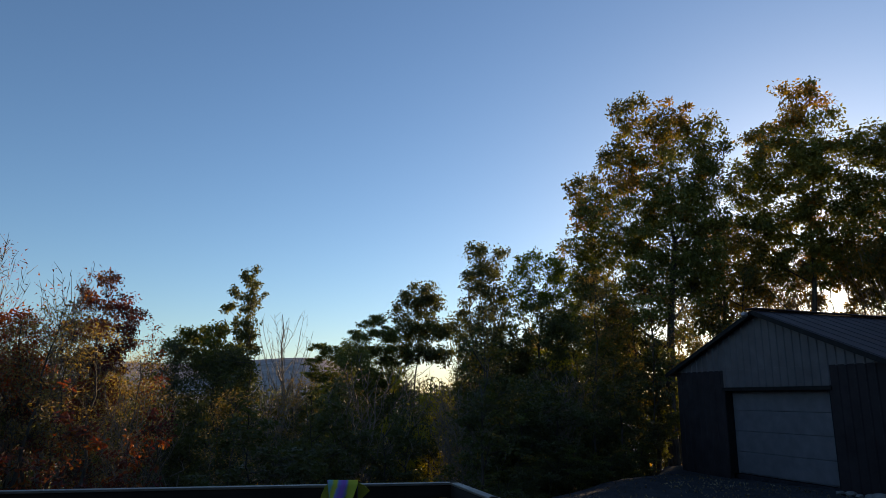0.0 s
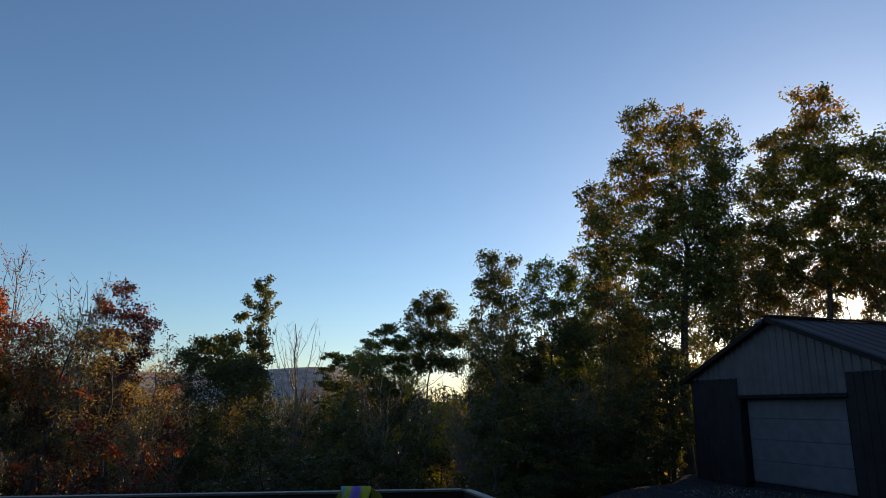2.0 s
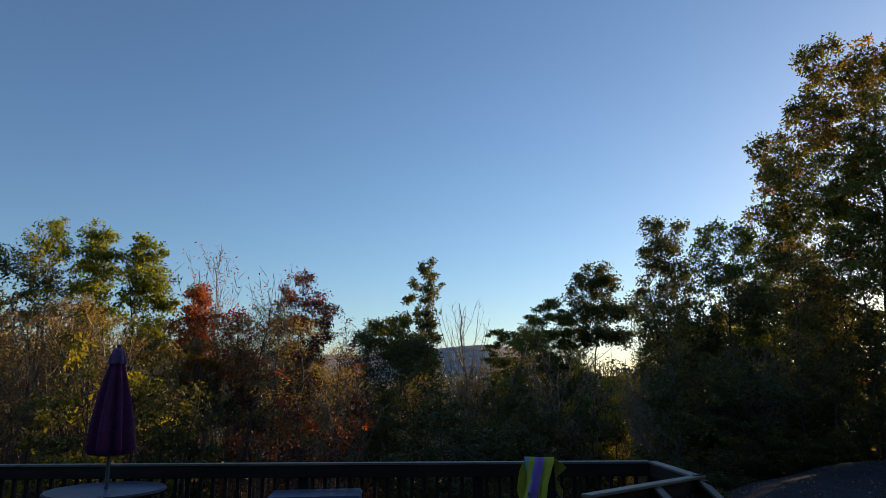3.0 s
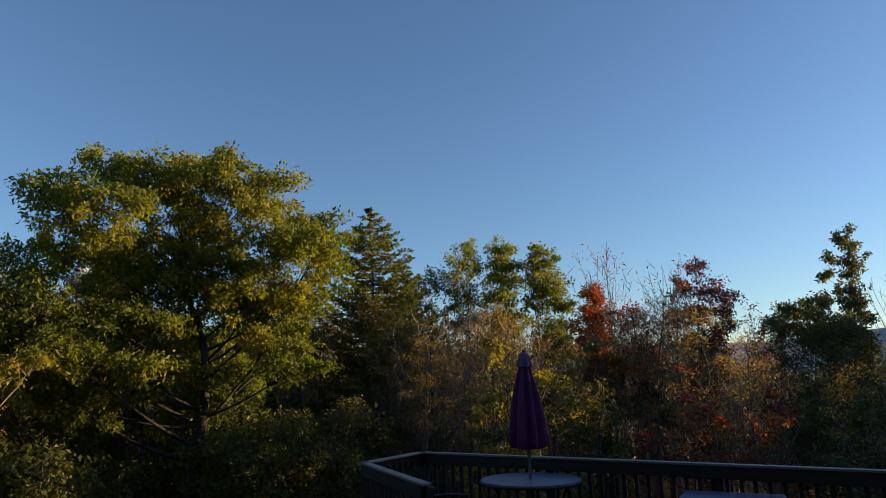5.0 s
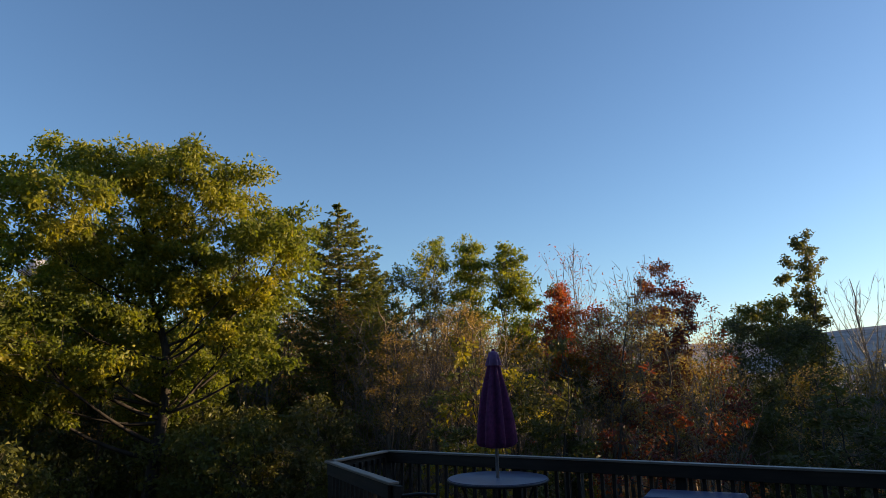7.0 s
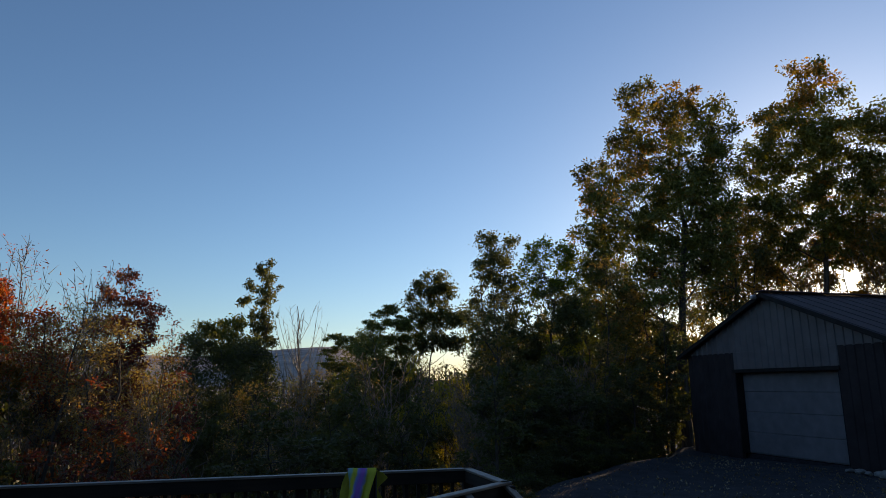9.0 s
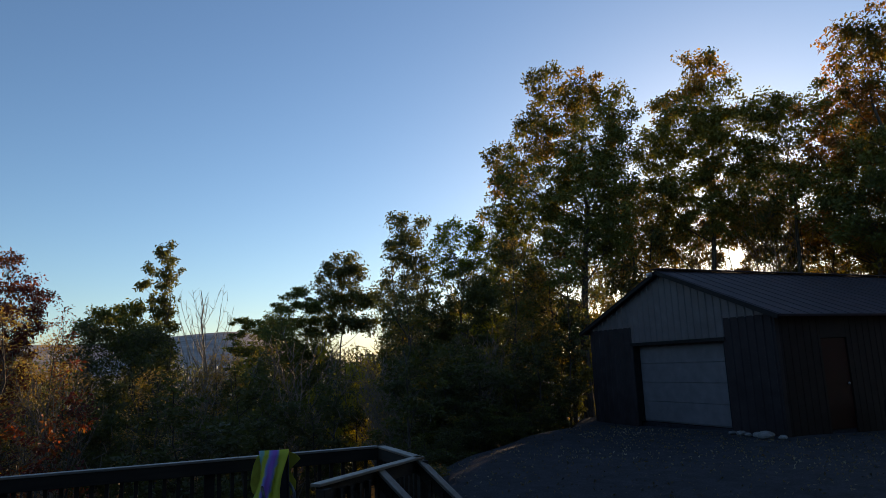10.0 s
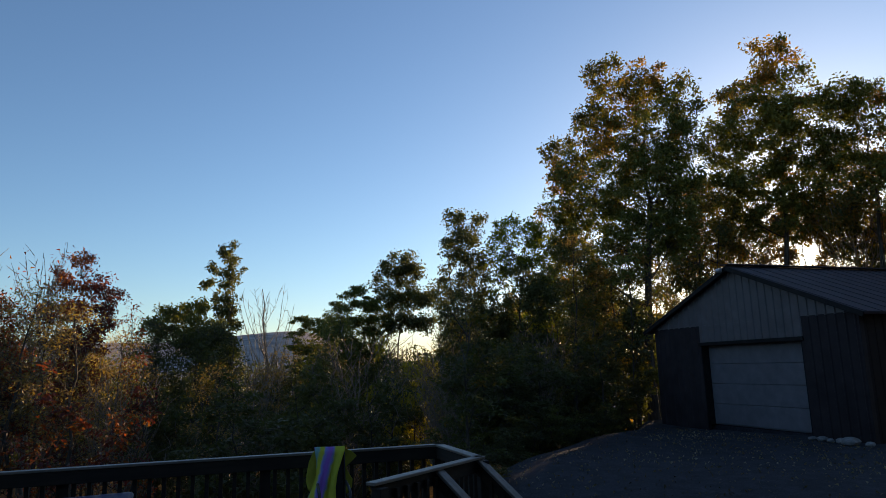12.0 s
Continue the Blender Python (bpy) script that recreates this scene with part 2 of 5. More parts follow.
def tube_part(name, points, radius, material, parent, sides=8, label=""):
    ob = new(name, tubes_mesh(name, [(points, [radius] * len(points))], material, sides))
    ob.parent = parent
    return tagged(ob, label)


def leaves_mesh(name, centres, size, material, rng, droop=0.3, slim=0.5, way=None):
    """One small pointed blade for each centre."""
    n = len(centres)
    axis = rng.normal(size=(n, 3))
    if way is not None:
        axis = axis * 0.55 + way
    axis[:, 2] -= droop
    axis /= np.linalg.norm(axis, axis=1)[:, None]
    side = np.cross(axis, rng.normal(size=(n, 3)))
    side /= np.linalg.norm(side, axis=1)[:, None] + 1e-9
    up = np.cross(axis, side)
    s = (size * rng.uniform(0.6, 1.35, n))[:, None]
    c = np.asarray(centres)
    left = c - axis * s * 0.5 + side * s * slim * 0.5 + up * s * 0.06
    right = c - axis * s * 0.4 - side * s * slim * 0.5 - up * s * 0.06
    tip = c + axis * s * 0.55
    verts = np.stack([left, tip, right], 1).reshape(-1, 3)
    return poly_mesh(name, verts, np.arange(3 * n).reshape(-1, 3), material)


# ---- ground ----
EDGE_X = np.array([-8.0, 2.6, 3.4, 4.5, 5.6, 7.9, 10.2, 12.0, 24.0, 40.0])
EDGE_Y = np.array([7.6, 7.6, 8.6, 11.3, 12.5, 14.6, 15.9, 18.2, 20.5, 23.0])


def ground_z(x, y):
    """Height of the ground: a flat yard beside the deck, a slope into the woods, a valley and a far ridge."""
    x, y = np.asarray(x, float), np.asarray(y, float)
    edge = np.interp(x, EDGE_X, EDGE_Y)
    d = np.maximum(y - edge, -5.6 - x)
    d = np.maximum(d, 0)
    yard = -0.12 - 0.10 * np.clip(5 - x, 0, 6) / 3 - 0.05 * np.sin(x * 0.9) * np.sin(y * 0.7)
    z = yard - 0.30 * np.minimum(d, 12) - 0.06 * np.clip(d - 12, 0, 40)
    r = np.hypot(x, y)
    az = np.degrees(np.arctan2(x, y))
    valley = -45 * np.clip((r - 60) / 240, 0, 1) ** 1.2
    crest = 2.9 + 0.35 * np.sin(az * 0.11 + 1.0) + 0.18 * np.sin(az * 0.31) - 2.2 * np.clip((az - 5) / 8, 0, 1)
    k = np.clip((r - 350) / 1250, 0, 1)
    k = k * k * (3 - 2 * k)
    ridge = k * (45 + 1600 * np.tan(np.radians(crest)))
    lumps = np.clip((r - 300) / 500, 0, 1) * (2.0 * np.sin(x * 0.011 + y * 0.005) + 1.2 * np.sin(y * 0.023 - x * 0.011))
    return z + valley + ridge + lumps


def build_ground():
    radii = np.concatenate([[0.0], np.geomspace(1.0, 4200.0, 150)])
    turn = np.linspace(0, 2 * math.pi, 240, endpoint=False)
    rr, tt = np.meshgrid(radii, turn, indexing="ij")
    x, y = rr * np.sin(tt), rr * np.cos(tt)
    verts = np.stack([x, y, ground_z(x, y)], -1).reshape(-1, 3)
    i, k = np.meshgrid(np.arange(len(radii) - 1), np.arange(240), indexing="ij")
    i, k = i.ravel(), k.ravel()
    k2 = (k + 1) % 240
    faces = np.stack([i * 240 + k, (i + 1) * 240 + k, (i + 1) * 240 + k2, i * 240 + k2], 1)
    m, nodes, links, p = node_mat("woodland_floor_and_hazed_hills")
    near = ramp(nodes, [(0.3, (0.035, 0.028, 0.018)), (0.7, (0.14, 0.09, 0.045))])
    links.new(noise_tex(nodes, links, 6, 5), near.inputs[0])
    # Distance haze is put into the base colour, blended in from 80 to 500 m.
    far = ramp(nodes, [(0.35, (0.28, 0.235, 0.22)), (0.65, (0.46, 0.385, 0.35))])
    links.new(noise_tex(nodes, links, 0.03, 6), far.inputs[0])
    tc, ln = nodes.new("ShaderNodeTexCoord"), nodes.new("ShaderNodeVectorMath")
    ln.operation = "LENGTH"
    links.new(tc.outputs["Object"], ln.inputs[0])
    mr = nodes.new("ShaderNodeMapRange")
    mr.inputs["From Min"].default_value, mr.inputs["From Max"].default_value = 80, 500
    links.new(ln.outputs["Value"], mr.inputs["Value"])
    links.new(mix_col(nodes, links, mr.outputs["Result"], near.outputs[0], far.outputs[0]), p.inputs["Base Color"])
    p.inputs["Roughness"].default_value = 1.0
    p.inputs["Specular IOR Level"].default_value = 0.0
    bump(nodes, links, noise_tex(nodes, links, 12, 4), p, 0.6, 0.05)
    tagged(new("ground", poly_mesh("ground", verts, faces, m, True)), "leaf-strewn woodland slope falling to a far ridge coloured pale for haze", "ground", kind="structure")


build_ground()


def build_driveway():
    nx, ny = 120, 110
    us, vs = np.linspace(0, 1, nx), np.linspace(0, 1, ny)
    verts = []
    for u in us:
        x = 2.4 + 38 * u
        top = np.interp(x, EDGE_X, EDGE_Y) + 0.25
        y = -14 + (top + 14) * vs
        verts.append(np.stack([np.full(ny, x), y, ground_z(x, y) + 0.03], 1))
    verts = np.concatenate(verts)
    i, k = np.meshgrid(np.arange(nx - 1), np.arange(ny - 1), indexing="ij")
    i, k = i.ravel(), k.ravel()
    faces = np.stack([i * ny + k, (i + 1) * ny + k, (i + 1) * ny + k + 1, i * ny + k + 1], 1)
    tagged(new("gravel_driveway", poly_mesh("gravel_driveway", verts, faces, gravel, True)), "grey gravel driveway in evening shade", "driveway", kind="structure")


build_driveway()


# ---- unseen wall behind the deck, added to block sky light ----
def build_house_wall():
    w = tagged(new("wall_house"), "plain dark unseen wall added behind the deck to block sky light", "wall", kind="structure")
    part("siding_sheet", box_bm(30, 0.2, 8.5, (3, -1.75, 3.7), 0.01), blocker_paint, w)


build_house_wall()


# ---- garage ----
def build_garage():
    m = pose(11.98, 13.94, 0.0, 0, 0, 2.5)
    g = thing("garage", m, "dark brown steel-sided garage with a low gable roof on the gravel", "garage")
    half, deep, eave, peak = 3.35, 9.6, 2.62, 3.98
    slope = (peak - eave) / half
    d0, d1, door_h = -1.88, 1.42, 2.12
    t = 0.12

    def wall(name, x0, x1, y0, y1, z0, z1, mat, label=""):
        return part(name, box_bm(x1 - x0, y1 - y0, z1 - z0, ((x0 + x1) / 2, (y0 + y1) / 2, (z0 + z1) / 2), 0.003), mat, g, label)

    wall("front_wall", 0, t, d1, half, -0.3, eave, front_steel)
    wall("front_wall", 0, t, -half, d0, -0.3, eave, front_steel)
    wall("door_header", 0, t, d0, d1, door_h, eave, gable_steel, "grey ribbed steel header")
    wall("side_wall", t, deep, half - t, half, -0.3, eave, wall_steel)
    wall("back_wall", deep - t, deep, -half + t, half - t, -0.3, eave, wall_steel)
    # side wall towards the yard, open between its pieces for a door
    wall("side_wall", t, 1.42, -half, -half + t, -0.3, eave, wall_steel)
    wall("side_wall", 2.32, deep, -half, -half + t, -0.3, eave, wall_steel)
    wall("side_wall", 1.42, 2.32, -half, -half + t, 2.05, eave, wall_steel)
    side_door = wall("side_door", 1.44, 2.30, -half + 0.03, -half + 0.08, 0.0, 2.04, red_paint, "dull red side door")
    part("door_knob", box_bm(0.06, 0.05, 0.06, (2.2, -half + 0.0, 1.0), 0.02), galv, side_door)
    for x0 in (0, deep - t):
        bm = bmesh.new()
        tri = [(-half, eave), (half, eave), (0, peak)]
        a = [bm.verts.new((x0, y, z)) for y, z in tri]
        b = [bm.verts.new((x0 + t, y, z)) for y, z in tri]
        bm.faces.new(a[::-1]), bm.faces.new(b)
        for i in range(3):
            bm.faces.new((a[i], a[(i + 1) % 3], b[(i + 1) % 3], b[i]))
        bmesh.ops.recalc_face_normals(bm, faces=bm.faces)
        part("gable", bm, gable_steel, g, "grey ribbed steel gable")

    # raised ribs of the sheet siding
    def rib(y, z0, z1, mat, x=-0.012):
        bm = bmesh.new()
        prof = [(x + 0.012, -0.03), (x - 0.008, -0.012), (x - 0.008, 0.012), (x + 0.012, 0.03)]
        lo = [bm.verts.new((px, y + py, z0)) for px, py in prof]
        hi = [bm.verts.new((px, y + py, z1(y + py))) for px, py in prof]
        for i in range(3):
            bm.faces.new((lo[i], lo[i + 1], hi[i + 1], hi[i]))
        bm.faces.new(hi)
        part("siding_rib", bm, mat, g)

    y = -half + 0.08
    while y < half - 0.05:
        over = d0 - 0.04 < y < d1 + 0.04
        rib(y, door_h + 0.06 if over else eave - 0.02, lambda q: peak - abs(q) * slope - 0.03, gable_steel)
        if not over:
            rib(y, -0.2, lambda q: eave - 0.03, front_steel)
        y += 0.229
    for k in range(40):
        x = 0.2 + 0.229 * k
        if 1.35 < x < 2.4 or x > deep - 0.1:
            continue
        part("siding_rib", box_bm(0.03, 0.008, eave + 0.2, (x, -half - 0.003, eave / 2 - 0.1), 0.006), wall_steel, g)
    # overhead door of four panels, set back in its opening
    door = part("overhead_door", box_bm(0.04, d1 - d0 - 0.04, door_h - 0.02, (0.26, (d0 + d1) / 2, door_h / 2), 0.004), door_paint, g, "off-white sectional overhead door, closed")
    for k in range(4):
        z = 0.03 + k * (door_h - 0.05) / 4
        part("door_panel", box_bm(0.03, d1 - d0 - 0.08, (door_h - 0.05) / 4 - 0.012, (0.235, (d0 + d1) / 2, z + (door_h - 0.05) / 8), 0.008), door_paint, door)
    wall("door_jamb", 0.004, 0.28, d1 - 0.03, d1 - 0.002, 0, door_h, grey_trim)
    wall("door_jamb", 0.004, 0.28, d0 + 0.002, d0 + 0.03, 0, door_h, grey_trim)
    wall("door_lintel", -0.03, 0.28, d0 - 0.06, d1 + 0.06, door_h - 0.04, door_h + 0.05, grey_trim)
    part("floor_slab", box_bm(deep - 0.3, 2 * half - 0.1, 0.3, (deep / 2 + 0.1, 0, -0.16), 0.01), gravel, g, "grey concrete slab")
    # roof sheets with ribs
    ang = math.atan(slope)
    length = (half + 0.28) / math.cos(ang)
    for s in (-1, 1):
        ma = Matrix.Translation((deep / 2 + 0.02, 0, peak + 0.05)) @ pose(0, 0, 0, -s * math.degrees(ang), 0, 0)
        roof = part("roof", box_bm(deep + 0.4, length, 0.06, (0, s * length / 2, 0), 0.004, ma), roof_steel, g, "dark steel roof sheet")
        for k in range(22):
            x = -deep / 2 - 0.15 + 0.46 * k
            part("roof_rib", box_bm(0.04, length - 0.01, 0.014, (x, s * length / 2, 0.036), 0.005, ma), roof_steel, roof)
        part("rake_trim", box_bm(0.03, length, 0.11, (-deep / 2 - 0.215, s * length / 2, -0.03), 0.004, ma), grey_trim, roof)
    part("ridge_cap", box_bm(deep + 0.44, 0.3, 0.03, (deep / 2 - 0.02, 0, peak + 0.115), 0.01), roof_steel, g)
    lamp = part("floodlight", box_bm(0.16, 0.12, 0.1, (-0.30, 0.12, peak - 0.02), 0.03), galv, g, "pale floodlight under the gable peak")
    part("lamp_bracket", box_bm(0.14, 0.03, 0.03, (-0.22, 0.12, peak + 0.03), 0.005), galv, lamp)


build_garage()


def rock(name, x, y, size, seed, label):
    rng = random.Random(seed)
    bm = bmesh.new()
    bmesh.ops.create_icosphere(bm, subdivisions=2, radius=0.5)
    for v in bm.verts:
        v.co *= 1 + rng.uniform(-0.12, 0.12) + 0.2 * noise.noise(v.co * 2 + Vector((seed, 0, 0)))
    bmesh.ops.scale(bm, vec=size, verts=bm.verts)
    ob = part(name, bm, stone, None)
    ob.location = (x, y, float(ground_z(x, y)) + 0.03 + size[2] * 0.35)
    ob.rotation_euler = (0, 0, rng.uniform(0, 6))
    return tagged(ob, label, "rock", "stones at the garage corner")


for k, (x, y, s) in enumerate(((11.72, 11.75, 0.16), (11.74, 11.5, 0.2), (11.68, 11.25, 0.15), (11.75, 11.05, 0.2), (11.66, 10.75, 0.34), (11.8, 10.45, 0.18))):
    rock("stone", x, y, (s, s * 1.2, s * 0.6), k + 3, "pale field stone beside the garage wall")


def build_barrel():
    m = pose(15.0, 10.15, float(ground_z(15.0, 10.15)) + 0.03) @ Matrix.Scale(0.78, 4)
    b = thing("barrel", m, "dark blue-grey plastic barrel beside the garage wall", "barrel")
    pts = [(0, 0, z) for z in (0, 0.03, 0.3, 0.32, 0.6, 0.62, 0.87, 0.9)]
    ob = new("body", tubes_mesh("body", [(pts, [0.24, 0.27, 0.29, 0.30, 0.30, 0.29, 0.27, 0.25])], barrel_plastic, 20))
    ob.parent = b
    part("lid", box_bm(0.42, 0.42, 0.03, (0, 0, 0.9), 0.012), barrel_plastic, b)


build_barrel()


# ---- deck ----
RAIL_Z = 0.91
LC, CC, DD, EE = Vector((-5.12, 7.1)), Vector((2.05, 7.1)), Vector((2.1, 5.98)), Vector((0.97, 5.06))
AP, LD = Vector((-5.06, 5.93)), Vector((-3.5, 4.92))
FF = DD.lerp(EE, 0.45)


def rail_frame(p, q):
    d = q - p
    return Matrix.Translation((p.x, p.y, 0)) @ pose(0, 0, 0, 0, 0, math.degrees(math.atan2(d.y, d.x))), d.length


def railing(p, q, label, skip=0.0, first=True, last=True, cap_ext=0.05):
    """A level railing from p to q: posts, a flat cap, two rails and balusters. skip: a stretch at p with no balusters."""
    m, n = rail_frame(p, q)
    r = thing("deck_railing", m, label, "railing", "railings round the deck")
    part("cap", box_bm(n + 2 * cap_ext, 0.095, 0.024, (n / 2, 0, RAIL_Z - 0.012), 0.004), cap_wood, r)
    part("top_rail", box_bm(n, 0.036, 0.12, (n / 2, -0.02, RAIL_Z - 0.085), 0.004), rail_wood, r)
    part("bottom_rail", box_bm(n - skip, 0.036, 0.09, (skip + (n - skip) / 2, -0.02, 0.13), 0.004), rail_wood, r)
    count = max(1, round(n / 1.8))
    for k in range(count + 1):
        if (k == 0 and not first) or (k == count and not last):
            continue
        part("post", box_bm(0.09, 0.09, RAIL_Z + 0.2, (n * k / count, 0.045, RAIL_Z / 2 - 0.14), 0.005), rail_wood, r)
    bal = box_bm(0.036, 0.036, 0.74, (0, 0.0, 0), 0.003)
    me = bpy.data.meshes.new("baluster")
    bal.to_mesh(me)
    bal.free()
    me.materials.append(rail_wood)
    k = skip + 0.09
    while k < n - 0.05:
        b = new("baluster", me)
        b.parent = r
        b.matrix_local = pose(k, 0.018, 0.46)
        k += 0.128
    return r


railing(LC, CC, "long weathered wooden deck railing with square balusters")
railing(CC, DD, "short weathered side railing at the deck corner", first=False)
railing(DD, EE, "weathered wooden railing return beside the steps", skip=0.62, first=False)
railing(LC, AP, "short weathered side railing at the far deck corner", first=False)
railing(AP, LD, "weathered wooden railing return ending in a post", first=True)


def build_steps():
    d = (EE - DD).normalized()
    n = Vector((-d.y, d.x))
    if n.x < 0:
        n = -n
    m = Matrix.Translation((DD.x, DD.y, 0)) @ pose(0, 0, 0, 0, 0, math.degrees(math.atan2(n.y, n.x)))
    side = 1 if (m.to_3x3() @ Vector((0, 1, 0))).to_2d().dot(d) > 0 else -1
    wide = (FF - DD).length
    s = thing("deck_steps", m, "weathered wooden steps with sloping handrails beside the deck", "steps")
    for k in range(2):
        part("tread", box_bm(0.28, wide - 0.1, 0.04, (0.2 + 0.27 * k, side * wide / 2, -0.13 - 0.17 * k), 0.005), deck_wood, s)
    run, drop = 1.15, 0.92
    ang = math.degrees(math.atan2(drop, run))
    lng = math.hypot(run, drop)
    for y in (0.0, side * wide):
        ma = Matrix.Translation((0, y, RAIL_Z - 0.02)) @ pose(0, 0, 0, 0, ang, 0)
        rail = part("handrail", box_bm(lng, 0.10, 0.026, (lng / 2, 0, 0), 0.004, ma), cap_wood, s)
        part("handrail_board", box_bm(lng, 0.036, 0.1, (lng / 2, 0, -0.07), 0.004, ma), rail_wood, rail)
        part("stringer", box_bm(lng * 0.75, 0.04, 0.2, (lng * 0.375 + 0.02, 0, -0.95), 0.004, ma), deck_wood, s)
        x = 0.14
        while x < run - 0.05:
            top = RAIL_Z - 0.1 - x * drop / run
            part("baluster", box_bm(0.036, 0.07, 0.78, (x, y, top - 0.39), 0.003), rail_wood, rail)
            x += 0.13
        part("newel_post", box_bm(0.09, 0.09, 1.0, (run, y, -0.45), 0.005), rail_wood, s)


build_steps()


def build_deck():
    d = tagged(new("deck"), "weathered grey wooden deck of narrow boards", "deck", kind="structure")
    left = ([-1.6, 4.92, 5.93, 7.2], [-3.5, -3.5, -5.06, -5.12])
    right = ([-1.6, 5.06, 5.98, 7.2], [0.97, 0.97, 2.1, 2.05])
    y = -1.6
    while y < 7.15:
        a = max(np.interp(y, *left), np.interp(y + 0.14, *left))
        b = min(np.interp(y, *right), np.interp(y + 0.14, *right))
        part("plank", box_bm(b - a, 0.139, 0.03, ((a + b) / 2, y + 0.07, -0.015), 0.003), deck_wood, d)
        y += 0.146
    part("rim_board", box_bm(7.2, 0.04, 0.22, (-1.53, 7.19, -0.14), 0.004), deck_wood, d)
    for x in (-5.0, -3.4, -1.5, 0.4, 2.0):
        z = float(ground_z(x, 7.1)) - 0.3
        part("deck_leg", box_bm(0.14, 0.14, -z - 0.03, (x, 7.08, z / 2 - 0.015), 0.004), deck_wood, d)
    for x in (-5.05, -3.5, 0.97, 2.05):
        part("joist", box_bm(0.04, 1.1 if abs(x + 1.5) > 3 else 6.4, 0.2, (x, 6.5 if abs(x + 1.5) > 3 else 1.7, -0.135), 0.004), deck_wood, d)


# ---- things on the deck ----
def build_table():
    t = thing("patio_table", pose(-3.275, 6.52, 0), "round pale blue-grey metal patio table on the deck", "table")
    bm = bmesh.new()
    bmesh.ops.create_cone(bm, cap_ends=True, segments=48, radius1=0.53, radius2=0.53, depth=0.025)
    bmesh.ops.bevel(bm, geom=[e for e in bm.edges if abs(e.verts[0].co.z - e.verts[1].co.z) < 1e-4], offset=0.008, segments=2, affect="EDGES")
    bmesh.ops.translate(bm, vec=(0, 0, 0.735), verts=bm.verts)
    part("tabletop", bm, table_paint, t)
    a = np.linspace(0, 2 * math.pi, 33)
    tube_part("rim", [(0.525 * math.cos(k), 0.525 * math.sin(k), 0.725) for k in a], 0.014, black_metal, t, 6)
    for k in range(4):
        c, s = math.cos(k * math.pi / 2 + 0.5), math.sin(k * math.pi / 2 + 0.5)
        tube_part("leg", [(0.40 * c, 0.40 * s, 0.72), (0.33 * c, 0.33 * s, 0.55), (0.30 * c, 0.30 * s, 0.3), (0.42 * c, 0.42 * s, 0.0)], 0.014, black_metal, t)


def build_umbrella():
    u = thing("patio_umbrella", pose(-3.275, 6.52, 0), "closed purple canvas patio umbrella standing through the table", "umbrella")
    tube_part("pole", [(0, 0, 0.05), (0, 0, 1.0), (0, 0, 2.02)], 0.019, pole_metal, u, 12, "grey metal pole")
    bm = bmesh.new()
    bmesh.ops.create_cone(bm, cap_ends=True, segments=24, radius1=0.22, radius2=0.2, depth=0.1)
    bmesh.ops.translate(bm, vec=(0, 0, 0.05), verts=bm.verts)
    part("base", bm, black_metal, u)

    def folds(name, prof, depth, n, mat):
        rings, seg = [], 64
        for z, r, f in prof:
            a = np.linspace(0, 2 * math.pi, seg, endpoint=False)
            rad = r * (1 + f * depth * np.cos(n * a + 0.6 * np.sin(2 * a)) + 0.05 * f * np.sin(3 * a + z * 5))
            sag = 0.03 * f * np.cos(n * a)
            rings.append(np.stack([rad * np.cos(a), rad * np.sin(a), np.full(seg, z) + sag * (r > 0.19)], 1))
        verts = np.concatenate(rings)
        i, k = np.meshgrid(np.arange(len(prof) - 1), np.arange(seg), indexing="ij")
        i, k = i.ravel(), k.ravel()
        k2 = (k + 1) % seg
        ob = new(name, poly_mesh(name, verts, np.stack([i * seg + k, i * seg + k2, (i + 1) * seg + k2, (i + 1) * seg + k], 1), mat, True))
        ob.parent = u
        return ob

    folds("canopy", [(1.05, 0.09, 0.6), (1.07, 0.16, 0.9), (1.11, 0.18, 1), (1.3, 0.165, 1), (1.55, 0.13, 1), (1.75, 0.092, 0.9), (1.92, 0.058, 0.6), (2.0, 0.045, 0.3)], 0.26, 8, purple)
    folds("vent_cap", [(1.91, 0.082, 1), (1.94, 0.078, 0.9), (2.0, 0.062, 0.6), (2.05, 0.048, 0.3), (2.065, 0.02, 0)], 0.14, 8, paler_purple)
    tube_part("finial", [(0, 0, 2.05), (0, 0, 2.075), (0, 0, 2.09)], 0.018, purple, u, 10)


